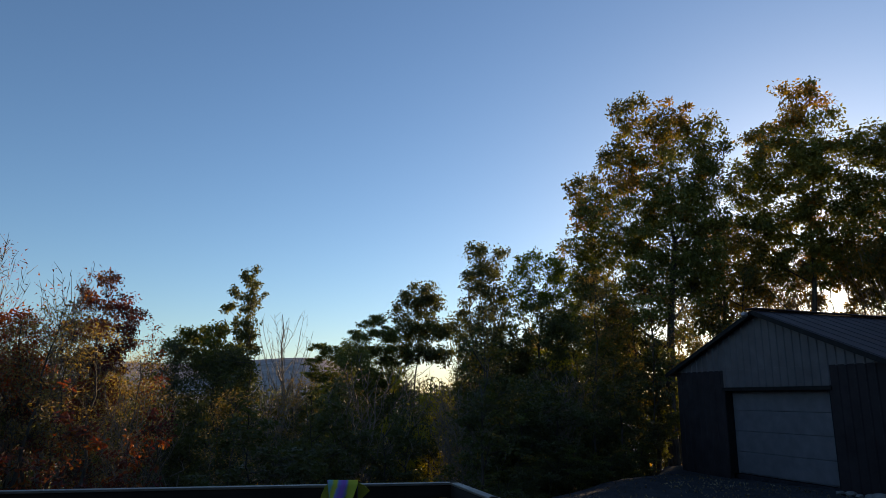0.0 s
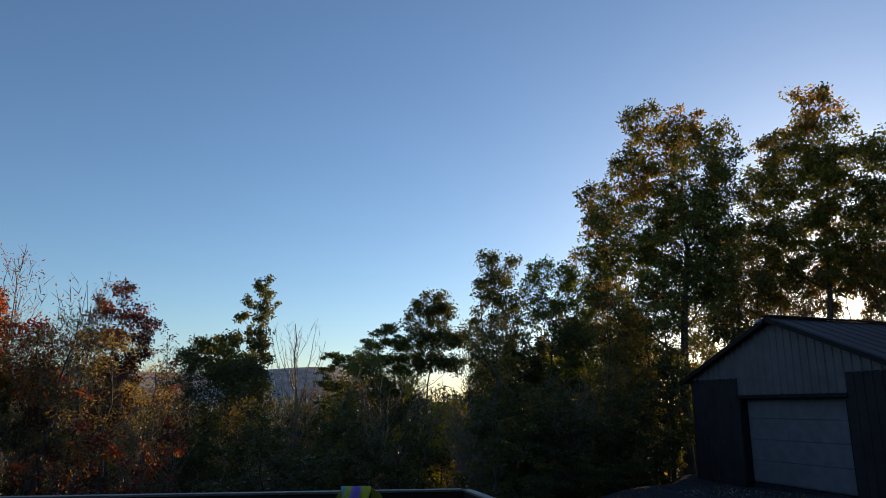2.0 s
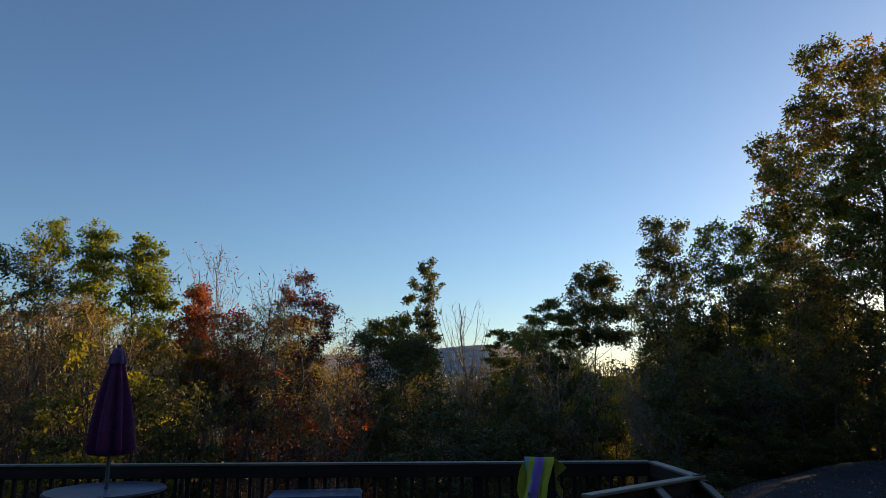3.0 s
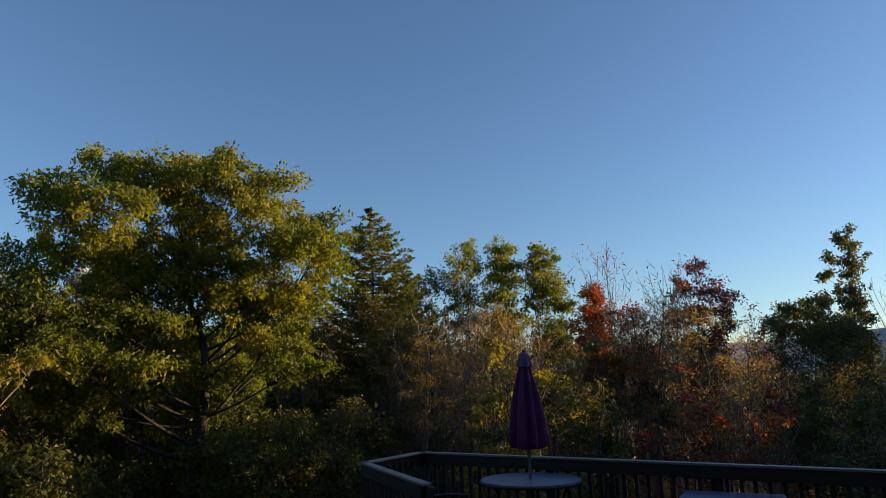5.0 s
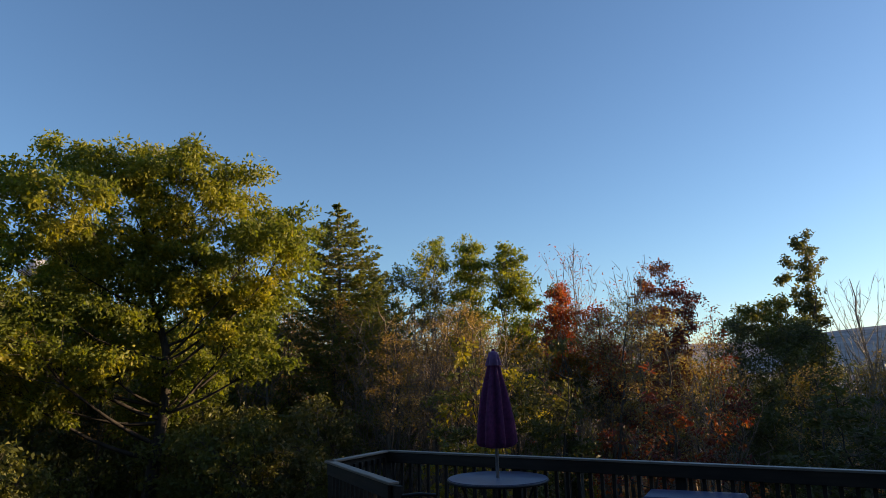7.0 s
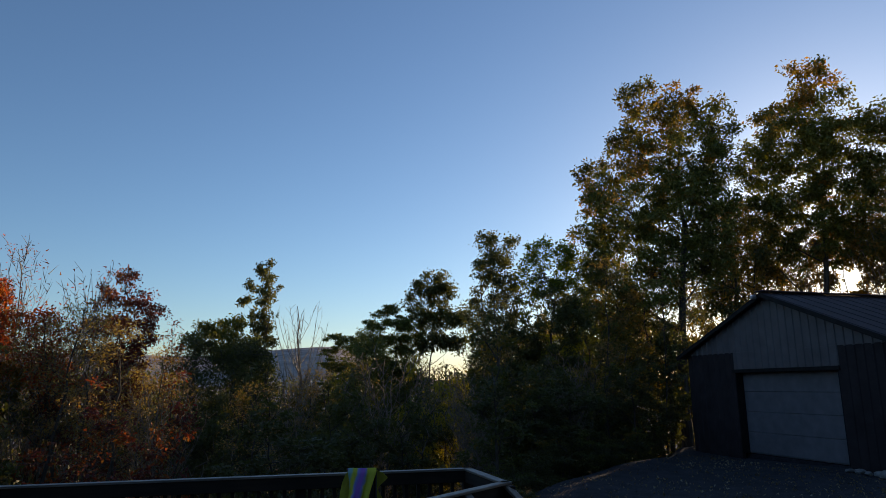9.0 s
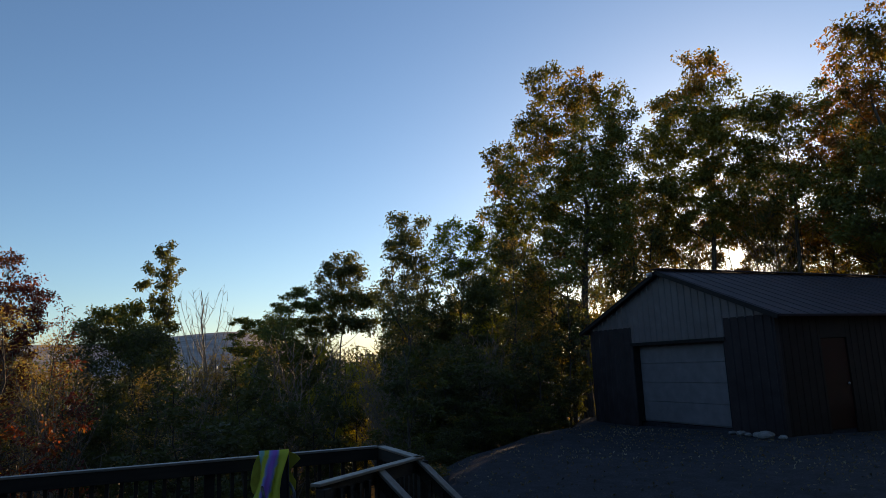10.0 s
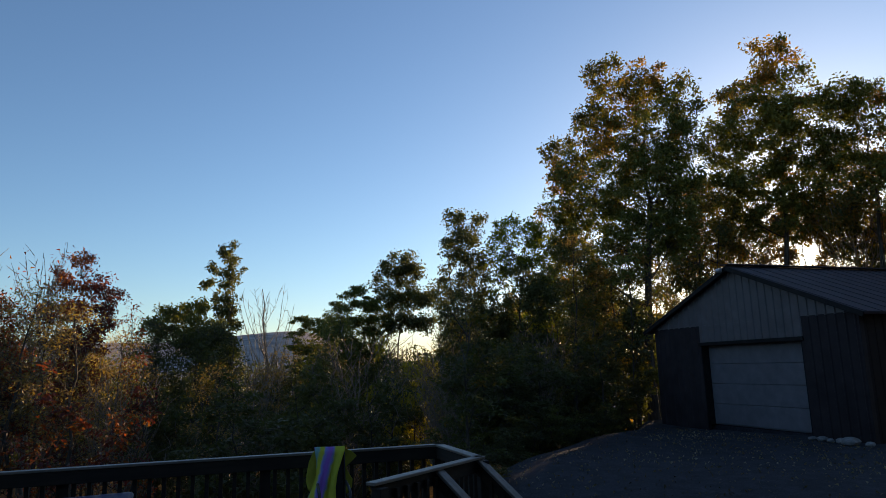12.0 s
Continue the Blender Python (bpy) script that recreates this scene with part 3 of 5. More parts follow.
def build_chair():
    """Tube-framed patio chairs: one with its back to the railing, one at the table."""
    c = thing("patio_chair", pose(0.84, 6.42, 0, 0, 0, -4), "black tube-framed patio chair by the railing", "chair", "chairs on the deck")
    for s in (-1, 1):
        x = 0.12 * s
        tube_part("side_frame", [(x, 0.40, 0.95), (x, 0.36, 0.8), (x, 0.24, 0.42), (x, 0.2, 0.3), (x, 0.30, 0.0)], 0.013, black_metal, c)
        tube_part("leg", [(x, 0.22, 0.42), (x, -0.22, 0.43), (x, -0.26, 0.38), (x, -0.27, 0.0)], 0.013, black_metal, c)
        tube_part("armrest", [(x * 1.12, 0.33, 0.66), (x * 1.14, 0.0, 0.66), (x * 1.14, -0.22, 0.65), (x * 1.1, -0.27, 0.58), (x * 1.05, -0.26, 0.42)], 0.014, black_metal, c)
    tube_part("top_bar", [(-0.12, 0.40, 0.95), (0, 0.405, 0.96), (0.12, 0.40, 0.95)], 0.013, black_metal, c)
    part("seat", box_bm(0.30, 0.46, 0.02, (0, 0.0, 0.435), 0.008), black_metal, c, "black mesh seat")
    part("backrest", box_bm(0.22, 0.015, 0.45, (0, 0, 0), 0.006, Matrix.Translation((0, 0.33, 0.7)) @ pose(0, 0, 0, -18, 0, 0)), black_metal, c, "black mesh backrest")
    other = copy_thing(c, pose(-2.97, 4.54, 0, 0, 0, 213))
    tagged(other, "black tube-framed patio chair drawn up to the table")


def towel_mat():
    m, nodes, links, p = node_mat("tie_dye_towel")
    tc = nodes.new("ShaderNodeTexCoord")
    sep = nodes.new("ShaderNodeSeparateXYZ")
    links.new(tc.outputs["Object"], sep.inputs[0])
    wob = noise_tex(nodes, links, 6, 3)
    ad = nodes.new("ShaderNodeMath")
    ad.operation = "MULTIPLY_ADD"
    ad.inputs[1].default_value = 0.08
    links.new(wob, ad.inputs[0])
    links.new(sep.outputs[0], ad.inputs[2])
    slant = nodes.new("ShaderNodeMath")
    slant.operation = "MULTIPLY_ADD"
    slant.inputs[1].default_value = -0.25
    links.new(sep.outputs[2], slant.inputs[0])
    links.new(ad.outputs[0], slant.inputs[2])
    mr = nodes.new("ShaderNodeMapRange")
    mr.inputs["From Min"].default_value, mr.inputs["From Max"].default_value = -0.40, -0.09
    links.new(slant.outputs[0], mr.inputs["Value"])
    Y, P, T, B = (0.62, 0.60, 0.07), (0.40, 0.17, 0.62), (0.22, 0.52, 0.45), (0.26, 0.30, 0.68)
    col = ramp(nodes, [(0.0, P), (0.1, P), (0.16, T), (0.25, T), (0.31, Y), (0.42, Y), (0.48, B), (0.56, P), (0.66, P), (0.73, B), (0.79, Y), (1.0, Y)])
    links.new(mr.outputs["Result"], col.inputs[0])
    links.new(col.outputs[0], p.inputs["Base Color"])
    p.inputs["Roughness"].default_value = 0.95
    p.inputs["Specular IOR Level"].default_value = 0.1
    bump(nodes, links, noise_tex(nodes, links, 220, 3), p, 0.6, 0.003)
    return m


def towel_panel(name, rows, fold, seed, mat, parent):
    """Cloth between left and right edges given from the top down: (z, y, left, right)."""
    nu, nv = 48, 40
    zs, ys, ls, rs = [np.interp(np.linspace(0, len(rows) - 1, nv), range(len(rows)), [r[c] for r in rows]) for c in range(4)]
    u = np.linspace(0, 1, nu)
    verts = np.zeros((nv, nu, 3))
    for j in range(nv):
        drop = j / (nv - 1)
        wave = np.sin(u * 9.5 + seed + 1.6 * drop) + 0.5 * np.sin(u * 19 + 2 * seed)
        verts[j, :, 0] = ls[j] + (rs[j] - ls[j]) * u
        verts[j, :, 1] = ys[j] + fold * (0.25 + drop) * wave
        verts[j, :, 2] = zs[j] + 0.012 * np.sin(u * 6 + seed) * drop
    i, k = np.meshgrid(np.arange(nv - 1), np.arange(nu - 1), indexing="ij")
    i, k = i.ravel(), k.ravel()
    me = poly_mesh(name, verts.reshape(-1, 3), np.stack([i * nu + k, i * nu + k + 1, (i + 1) * nu + k + 1, (i + 1) * nu + k], 1), mat, True)
    ob = new(name, me)
    ob.parent = parent
    mod = ob.modifiers.new("thickness", "SOLIDIFY")
    mod.thickness = 0.006
    return ob


def build_towel():
    """A towel bunched over the chair's back: a gathered front fall and wider yellow flaps behind it."""
    t = thing("towel", pose(0.84, 6.42, 0, 0, 0, -4), "yellow, purple and turquoise tie-dyed towel draped over the chair back", "towel")
    mat = towel_mat()
    gold = surface("yellow_towelling", (0.5, 0.45, 0.04), (0.7, 0.63, 0.07), 12, 0.95, fine=220, bump_d=0.003)
    towel_panel("front_fall", [(0.965, 0.42, -0.15, 0.11), (0.98, 0.39, -0.165, 0.13), (0.94, 0.35, -0.16, 0.125), (0.85, 0.315, -0.145, 0.09), (0.74, 0.27, -0.15, 0.05), (0.62, 0.24, -0.19, 0.03), (0.52, 0.2, -0.24, 0.03), (0.465, 0.12, -0.27, 0.04), (0.46, 0.0, -0.29, 0.03)], 0.024, 0.4, mat, t)
    towel_panel("back_flap", [(0.965, 0.40, -0.14, 0.12), (0.93, 0.40, -0.18, 0.2), (0.88, 0.40, -0.2, 0.25), (0.84, 0.40, -0.215, 0.21), (0.78, 0.40, -0.225, 0.14), (0.72, 0.40, -0.235, 0.17), (0.66, 0.40, -0.24, 0.205), (0.58, 0.40, -0.22, 0.2), (0.53, 0.40, -0.16, 0.16), (0.51, 0.40, -0.1, 0.1)], 0.014, 1.3, gold, t)


def build_chest():
    b = thing("storage_chest", pose(-1.31, 6.58, 0, 0, 0, 6), "blue plastic chest with a paler lid on the deck", "storage chest")
    part("body", box_bm(0.82, 0.44, 0.60, (0, 0, 0.33), 0.03), blue_plastic, b)
    lid = part("lid", box_bm(0.87, 0.48, 0.06, (0, 0, 0.665), 0.02), blue_lid, b, "paler blue lid")
    part("latch", box_bm(0.08, 0.02, 0.07, (0.15, -0.25, 0.635), 0.006), blue_plastic, lid)
    part("handle", box_bm(0.03, 0.2, 0.03, (0.43, 0, 0.5), 0.01), blue_plastic, b)
    part("handle", box_bm(0.03, 0.2, 0.03, (-0.43, 0, 0.5), 0.01), blue_plastic, b)
    for x in (-0.36, 0.36):
        for y in (-0.17, 0.17):
            part("foot", box_bm(0.06, 0.06, 0.04, (x, y, 0.02), 0.008), black_metal, b)


build_table()
build_umbrella()
build_chair()
build_towel()
build_chest()


# ---- trees ----
CROWN = {
    "oak": [(0.0, 0.85), (0.12, 1.05), (0.38, 1.05), (0.6, 0.82), (0.8, 0.58), (0.93, 0.36), (1.0, 0.1)],
    "dome": [(0.0, 0.7), (0.2, 0.95), (0.45, 1.0), (0.7, 0.9), (0.88, 0.66), (1.0, 0.2)],
    "tall": [(0.0, 0.4), (0.2, 0.9), (0.45, 1.0), (0.75, 0.75), (0.9, 0.5), (1.0, 0.1)],
    "spire": [(0.0, 1.0), (0.25, 0.8), (0.6, 0.5), (0.9, 0.4), (1.0, 0.1)],
    "pine": [(0.0, 1.0), (0.3, 0.9), (0.6, 0.66), (0.85, 0.32), (1.0, 0.04)],
    "bare": [(0.0, 0.3), (0.4, 0.7), (0.8, 1.0), (1.0, 0.7)],
    "young": [(0.0, 0.5), (0.2, 0.9), (0.45, 1.0), (0.75, 0.75), (0.9, 0.5), (1.0, 0.1)],
}
BOUGH_COUNT = {"oak": (72, 9), "dome": (115, 9), "tall": (60, 7), "spire": (36, 5), "pine": (105, 8), "bare": (56, 7), "young": (26, 5)}
STEEP = {"oak": 0.7, "dome": 0.55, "tall": 0.9, "spire": 2.2, "pine": -0.22, "bare": 2.4, "young": 0.9}


def grow(rng, height, radius, base, style, trunk_r, gaps):
    """Branch lines of a tree with its foot at the origin, and the places where its leaves sit."""
    lines, spots = [], []
    n = 14
    zs = np.linspace(0, height * (0.86 if style == "dome" else 0.91 if style == "oak" else 0.97), n)
    wander = np.cumsum(rng.normal(0, 0.010 * height, (n, 2)), 0) * (zs / height)[:, None]
    trunk = np.column_stack([wander, zs])
    tr = trunk_r * (1 - 0.93 * (zs / height) ** 0.9)
    tr[0] *= 1.35
    lines.append((trunk, tr))
    fs, rs = zip(*CROWN[style])
    ph = rng.uniform(0, 6.28, 4)

    def reach(f, a):
        if style == "dome":
            return radius * np.interp(f, fs, rs) * (1 + 0.06 * np.sin(3 * a + ph[0] + 4 * f) + 0.05 * np.sin(7 * a + ph[1] - 8 * f))
        lobe = 1 + (0.1 if style == "oak" else 0.18) * np.sin(2 * a + ph[0] + 5 * f) + (0.13 if style == "oak" else 0.17) * np.sin(5 * a + ph[1] - 9 * f) + 0.06 * np.sin(13 * f + ph[2] + a)
        return radius * np.interp(f, fs, rs) * lobe

    limbs, subs = BOUGH_COUNT[style]
    low = height * base
    stems = [trunk]
    if style in ("oak", "dome"):
        fork = low * rng.uniform(0.7, 0.95)
        turn = rng.uniform(0, 6.28)
        for j in range(3):
            a = turn + j * 2.1 + rng.normal(0, 0.25)
            q = np.linspace(0, 1, 9)[:, None]
            z1 = height * rng.uniform(0.8, 0.95)
            start = np.array([np.interp(fork, zs, trunk[:, 0]), np.interp(fork, zs, trunk[:, 1]), fork])
            end = np.array([math.cos(a) * radius * 0.5, math.sin(a) * radius * 0.5, z1])
            lead = start + (end - start) * q + np.array([math.cos(a), math.sin(a), 0]) * radius * 0.12 * np.sin(math.pi * q) + np.cumsum(rng.normal(0, 0.012 * height, (9, 3)), 0) * q * 0.6
            stems.append(lead)
            lines.append((lead, np.interp(fork, zs, tr) * 0.6 * (1 - 0.9 * q[:, 0])))
    for k in range(limbs):
        f = ((k + rng.uniform(0, 1)) / limbs) ** (0.5 if style == "bare" else 0.9)
        a = k * 2.399 + rng.normal(0, 0.35)
        out = reach(f, a) * math.sqrt(rng.uniform(0.06 if style in ("oak", "dome", "pine") else 0.3, 1.0)) * (1.22 if k % 7 == 4 else 0.96)
        z1 = low + (height - low) * f * 0.985
        z0 = float(np.clip(z1 - out * STEEP[style] * rng.uniform(0.8, 1.3), low * 0.75, height * 0.93))
        stem = trunk
        if len(stems) > 1:
            aim = np.array([math.cos(a), math.sin(a)]) * out
            fits = [st for st in stems if st[0][2] <= z0 <= st[-1][2]] or [trunk]
            stem = min(fits, key=lambda st: np.hypot(np.interp(z0, st[:, 2], st[:, 0]) - aim[0], np.interp(z0, st[:, 2], st[:, 1]) - aim[1]))
        p0 = np.array([np.interp(z0, stem[:, 2], stem[:, 0]), np.interp(z0, stem[:, 2], stem[:, 1]), z0])
        zt = np.array([np.interp(z1, zs, trunk[:, 0]), np.interp(z1, zs, trunk[:, 1]), 0])
        p1 = zt + np.array([math.cos(a) * out, math.sin(a) * out, z1])
        s = np.linspace(0, 1, 7)[:, None]
        lng = np.linalg.norm(p1 - p0)
        sag = np.array([0, 0, -0.10 * lng if style != "pine" else 0.05 * lng])
        line = p0 + (p1 - p0) * s + sag * 4 * s * (1 - s) + np.cumsum(rng.normal(0, 0.02 * lng, (7, 3)), 0) * s * (1 - 0.4 * s)
        r0 = max(0.010, np.interp(z0, zs, tr) * 0.45)
        lines.append((line, r0 * (1 - 0.88 * s[:, 0])))
        d = (p1 - p0) / max(lng, 0.01)
        for j in range(subs):
            q = 0.3 + 0.7 * (j + rng.uniform(0, 1)) / subs
            b0 = np.array([np.interp(q, s[:, 0], line[:, c]) for c in range(3)])
            sd = d * 0.8 + rng.normal(0, 0.7, 3) * (np.array([1, 1, 0.2]) if style == "pine" else 1) + np.array([0, 0, 0.9 if style in ("bare", "spire") else 0.1 if style != "pine" else -0.1])
            sd /= np.linalg.norm(sd)
            sl = radius * rng.uniform(0.13, 0.3) * (1.0 if style != "pine" else 1.15 - 0.95 * f) + 0.1
            ss = np.linspace(0, 1, 3)[:, None]
            sub = b0 + sd * sl * ss + rng.normal(0, 0.05 * sl, (3, 3)) * ss
            tip = sub[-1]
            ft = (tip[2] - low) / (height - low)
            if style not in ("bare",) and (ft > 1.0 or np.hypot(*tip[:2]) > 1.1 * reach(min(1, max(0, ft)), math.atan2(tip[1], tip[0])) + 0.15):
                continue
            lines.append((sub, max(0.006 if style != "bare" else 0.014, r0 * 0.3) * (1 - 0.7 * ss[:, 0])))
            if rng.random() > gaps:
                spots += [sub[1], (sub[1] + sub[2]) / 2, sub[2], sub[2]]
        spots += [line[-1]]
    return lines, np.array(spots)


def tree(x, y, top, radius, label, leaves, style="oak", base=0.3, count=9000, leaf=0.14, trunk_r=0.16, seed=1, wood=None, spread=0.19, gaps=0.34, slim=0.42, name="tree", category="tree", group=""):
    """A tree whose top reaches the height top: trunk with its branchwork, and a crown of single leaves."""
    rng = np.random.default_rng(seed)
    z = float(ground_z(x, y)) - 0.1
    height = top - z
    lines, spots = grow(rng, height, radius, base, style, trunk_r, gaps)
    t = thing(name, pose(x, y, z), label, category, group)
    wood = wood or bark
    main = new("trunk", tubes_mesh("trunk", lines[:1], wood, 10))
    main.parent = t
    limbs = new("branchwork", tubes_mesh("branchwork", lines[1:], wood, 3))
    limbs.parent = t
    if count:
        weight = rng.uniform(0.15, 1.0, len(spots)) ** 1.3
        pick = spots[rng.choice(len(spots), count, p=weight / weight.sum())]
        flat = np.array([1, 1, 0.45]) if style == "pine" else np.array([1, 1, 0.75])
        away = rng.normal(0, 1, (count, 3))
        away /= np.linalg.norm(away, axis=1)[:, None]
        far = (1.6 * rng.random(count) ** 0.45)[:, None]
        crown = new("crown", leaves_mesh("crown", pick + away * far * spread * flat, leaf, leaves, rng, 0.25, slim, away * flat))
        crown.parent = t
    return t


# ---- trees grown from boughs: each bough carries a rounded mass of leafy clumps ----
def kite_mesh(name, centres, size, mats, which, rng, way, droop=0.35, slim=0.5):
    """One folded, pointed blade for each centre; which picks its material."""
    n = len(centres)
    axis = rng.normal(size=(n, 3)) * 0.7 + way
    axis[:, 2] -= droop
    axis /= np.linalg.norm(axis, axis=1)[:, None] + 1e-9
    side = np.cross(axis, rng.normal(size=(n, 3)))
    side /= np.linalg.norm(side, axis=1)[:, None] + 1e-9
    up = np.cross(axis, side)
    s = (size * rng.uniform(0.6, 1.4, n))[:, None]
    c = np.asarray(centres)
    verts = np.stack([c - axis * s * 0.5, c + side * s * slim * 0.5 + up * s * 0.08, c + axis * s * 0.55 - up * s * 0.05, c - side * s * slim * 0.5 + up * s * 0.08], 1).reshape(-1, 3)
    me = poly_mesh(name, verts, np.arange(4 * n).reshape(-1, 4), mats[0])
    for m in mats[1:]:
        me.materials.append(m)
    me.polygons.foreach_set("material_index", np.asarray(which, np.int32))
    return me


def bough_tree(x, y, boughs, label, leaves, turning=None, dens=9.0, clump=0.3, per=42, leaf=0.17, trunk_r=0.18, seed=1, wood=None, deep=0.55, slim=0.5, hollow=0.25, flat=0.75, lean=0.0, fork=0.2, name="tree", category="tree", group=""):
    """A tree at (x, y). boughs: (sideways, height, half width, half height, 1 where the leaves have turned) of each
    leafy mass;
    sideways is square to the camera's sightline, the depth of each mass is drawn by the seed and its place scaled to
    fit the camera's view."""
    rng = np.random.default_rng(seed)
    wood = wood or bark
    boughs = [(b[0], b[1], b[2] * 1.12, b[3] * 1.1, *b[4:]) for b in boughs]
    z0 = float(ground_z(x, y)) - 0.1
    away = np.array([x, y, 0.0]) / math.hypot(x, y)
    right = np.array([away[1], -away[0], 0.0])
    top = max(b[1] + b[3] for b in boughs) - z0
    span = max(abs(b[0]) + b[2] for b in boughs)
    t = thing(name, pose(x, y, z0), label, category, group)
    crest = max(boughs, key=lambda b: b[1])
    zs = np.linspace(0, (top - crest[3]) * 0.86, 12)
    q = zs / zs[-1]
    trunk = right * (crest[0] * q ** 1.6 + lean * np.sin(math.pi * q))[:, None] + np.cumsum(rng.normal(0, 0.011 * top, (12, 3)) * [1, 1, 0], 0) * q[:, None] + np.array([0, 0, 1.0]) * zs[:, None]
    tr = trunk_r * (1 - 0.88 * q ** 0.9)
    tr[0] *= 1.4
    lines, places, ways, which = [], [], [], []
    for b in boughs:
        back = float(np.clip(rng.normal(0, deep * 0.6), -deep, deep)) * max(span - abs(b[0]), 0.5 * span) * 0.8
        # scaled about the camera, so depth leaves the mass's place in view unchanged
        sight_k = 1 + back / math.hypot(x, y)
        hub = right * b[0] * sight_k + away * back + np.array([0, 0, 1.75 + (b[1] - 1.75) * sight_k - z0])
        out = math.hypot(hub[0], hub[1])
        start = float(np.clip(hub[2] - b[3] * 0.5 - out * rng.uniform(0.35, 0.9), top * fork * rng.uniform(0.85, 1.35), zs[-1] * 0.96))
        p0 = np.array([np.interp(start, zs, trunk[:, c]) for c in range(3)])
        s = np.linspace(0, 1, 8)[:, None]
        lng = np.linalg.norm(hub - p0)
        limb = p0 + (hub - p0) * s + np.array([0, 0, -0.07 * lng]) * 4 * s * (1 - s) + np.cumsum(rng.normal(0, 0.022 * lng, (8, 3)), 0) * s * (1 - 0.5 * s)
        r0 = max(0.02, float(np.interp(start, zs, tr)) * 0.42)
        lines.append((limb, r0 * (1 - 0.8 * s[:, 0])))
        n = max(4, int(dens * (b[2] * b[2] + 2 * b[2] * b[3])))
        d = rng.normal(size=(n, 3))
        d /= np.linalg.norm(d, axis=1)[:, None]
        rad = (hollow + (1 - hollow) * rng.random(n) ** 0.6) * (1 + rng.normal(0, 0.10, n))
        ends = limb[-1] + (right * d[:, :1] * b[2] + away * d[:, 1:2] * b[2]) * rad[:, None] + np.array([0, 0, 1.0]) * (d[:, 2] * rad * b[3])[:, None]
        for e in ends:
            h = limb[rng.integers(5, 8)]
            mid = (h + e) / 2 + rng.normal(0, 0.08, 3) * np.linalg.norm(e - h) + np.array([0, 0, 0.05])
            tip = e + (e - h) * 0.12
            lines.append((np.array([h, mid, e, tip]), max(0.006, r0 * 0.16) * np.array([1.0, 0.7, 0.4, 0.15])))
        k = rng.poisson(0.78 * per * rng.uniform(0.4, 1.6, n))
        idx = np.repeat(np.arange(n), k)
        o = rng.normal(0, 1, (len(idx), 3))
        o /= np.linalg.norm(o, axis=1)[:, None]
        big = (clump * rng.uniform(0.7, 1.3, n))[idx][:, None]
        places.append(ends[idx] + o * big * (1.25 * rng.random((len(idx), 1)) ** 0.6) * [1, 1, flat])
        ways.append(o * 0.9)
        turned = 1.0 if len(b) > 4 and b[4] else 0.0
        which.append((rng.random(n) < 0.08 + 0.8 * turned)[idx] if turning else np.zeros(len(idx), bool))
    main = new("trunk", tubes_mesh("trunk", [(trunk, tr)], wood, 10))
    main.parent = t
    work = new("branchwork", tubes_mesh("branchwork", lines, wood, 4))
    work.parent = t
    crown = new("crown", kite_mesh("crown", np.concatenate(places), leaf * 1.22, [leaves] + ([turning] if turning else []), np.concatenate(which), rng, np.concatenate(ways), 0.35, slim))
    crown.parent = t
    return t


def hemlock(x, y, profile, label, seed, leaves, trunk_r=0.16, needles=0.13, step=0.24, around=8, per=9):
    """A conifer of flat, layered boughs: profile is (height, reach) from the foot of the crown upward."""
    rng = np.random.default_rng(seed)
    z0 = float(ground_z(x, y)) - 0.1
    hs, rs = [p[0] - z0 for p in profile], [p[1] for p in profile]
    top = hs[-1]
    t = thing("tree", pose(x, y, z0), label, "tree")
    zs = np.linspace(0, top, 10)
    trunk = np.column_stack([0.05 * np.sin(zs), 0.05 * np.cos(zs * 0.8), zs])
    lines, places, ways = [], [], []
    z = hs[0]
    while z < top - 0.05:
        reach = float(np.interp(z, hs, rs))
        count = max(4, int(around * (0.5 + 0.5 * reach / max(rs))))
        turn = rng.uniform(0, 6.28)
        for j in range(count):
            a = turn + j * 6.283 / count + rng.normal(0, 0.2)
            lng = reach * rng.uniform(0.6, 1.18)
            d = np.array([math.cos(a), math.sin(a), 0])
            w = np.array([-d[1], d[0], 0])
            s = np.linspace(0, 1, 6)
            rise = lng * (0.10 * s + 0.22 * s ** 3 - 0.16 * np.sin(math.pi * s) * (1.1 - z / top))
            base = np.array([0, 0, z + rng.uniform(-0.1, 0.1)])
            line = base + d * (lng * s)[:, None] + np.array([0, 0, 1.0]) * rise[:, None]
            lines.append((line, (0.008 + 0.016 * lng) * (1 - 0.85 * s)))
            m = max(3, int(lng / 0.13))
            for k in range(m):
                f = 0.22 + 0.78 * (k + rng.random()) / m
                p = np.array([np.interp(f, s, line[:, c]) for c in range(3)])
                for sg in (-1, 1):
                    tw = (d * 0.75 + w * sg * 0.8 + np.array([0, 0, rng.normal(-0.02, 0.14)])) * (0.12 + 0.30 * lng * (1.05 - f)) * rng.uniform(0.6, 1.2)
                    g = rng.random((per, 1))
                    places.append(p + tw * g + rng.normal(0, 0.018, (per, 3)))
                    ways.append(np.repeat(tw[None] / np.linalg.norm(tw), per, 0) * 1.6)
        z += step * rng.uniform(0.8, 1.2)
    places.append(np.column_stack([rng.normal(0, 0.03, (60, 2)), top - 0.5 * rng.random(60)]))
    ways.append(np.repeat([[0, 0, 1.5]], 60, 0))
    c = np.concatenate(places)
    for nm, me in (("trunk", tubes_mesh("trunk", [(trunk, trunk_r * (1 - 0.95 * zs / top))], bark, 10)), ("branchwork", tubes_mesh("branchwork", lines, brown_bark, 4)), ("crown", kite_mesh("crown", c, needles, [leaves], np.zeros(len(c)), rng, np.concatenate(ways), 0.1, 0.36))):
        ob = new(nm, me)
        ob.parent = t
    return t


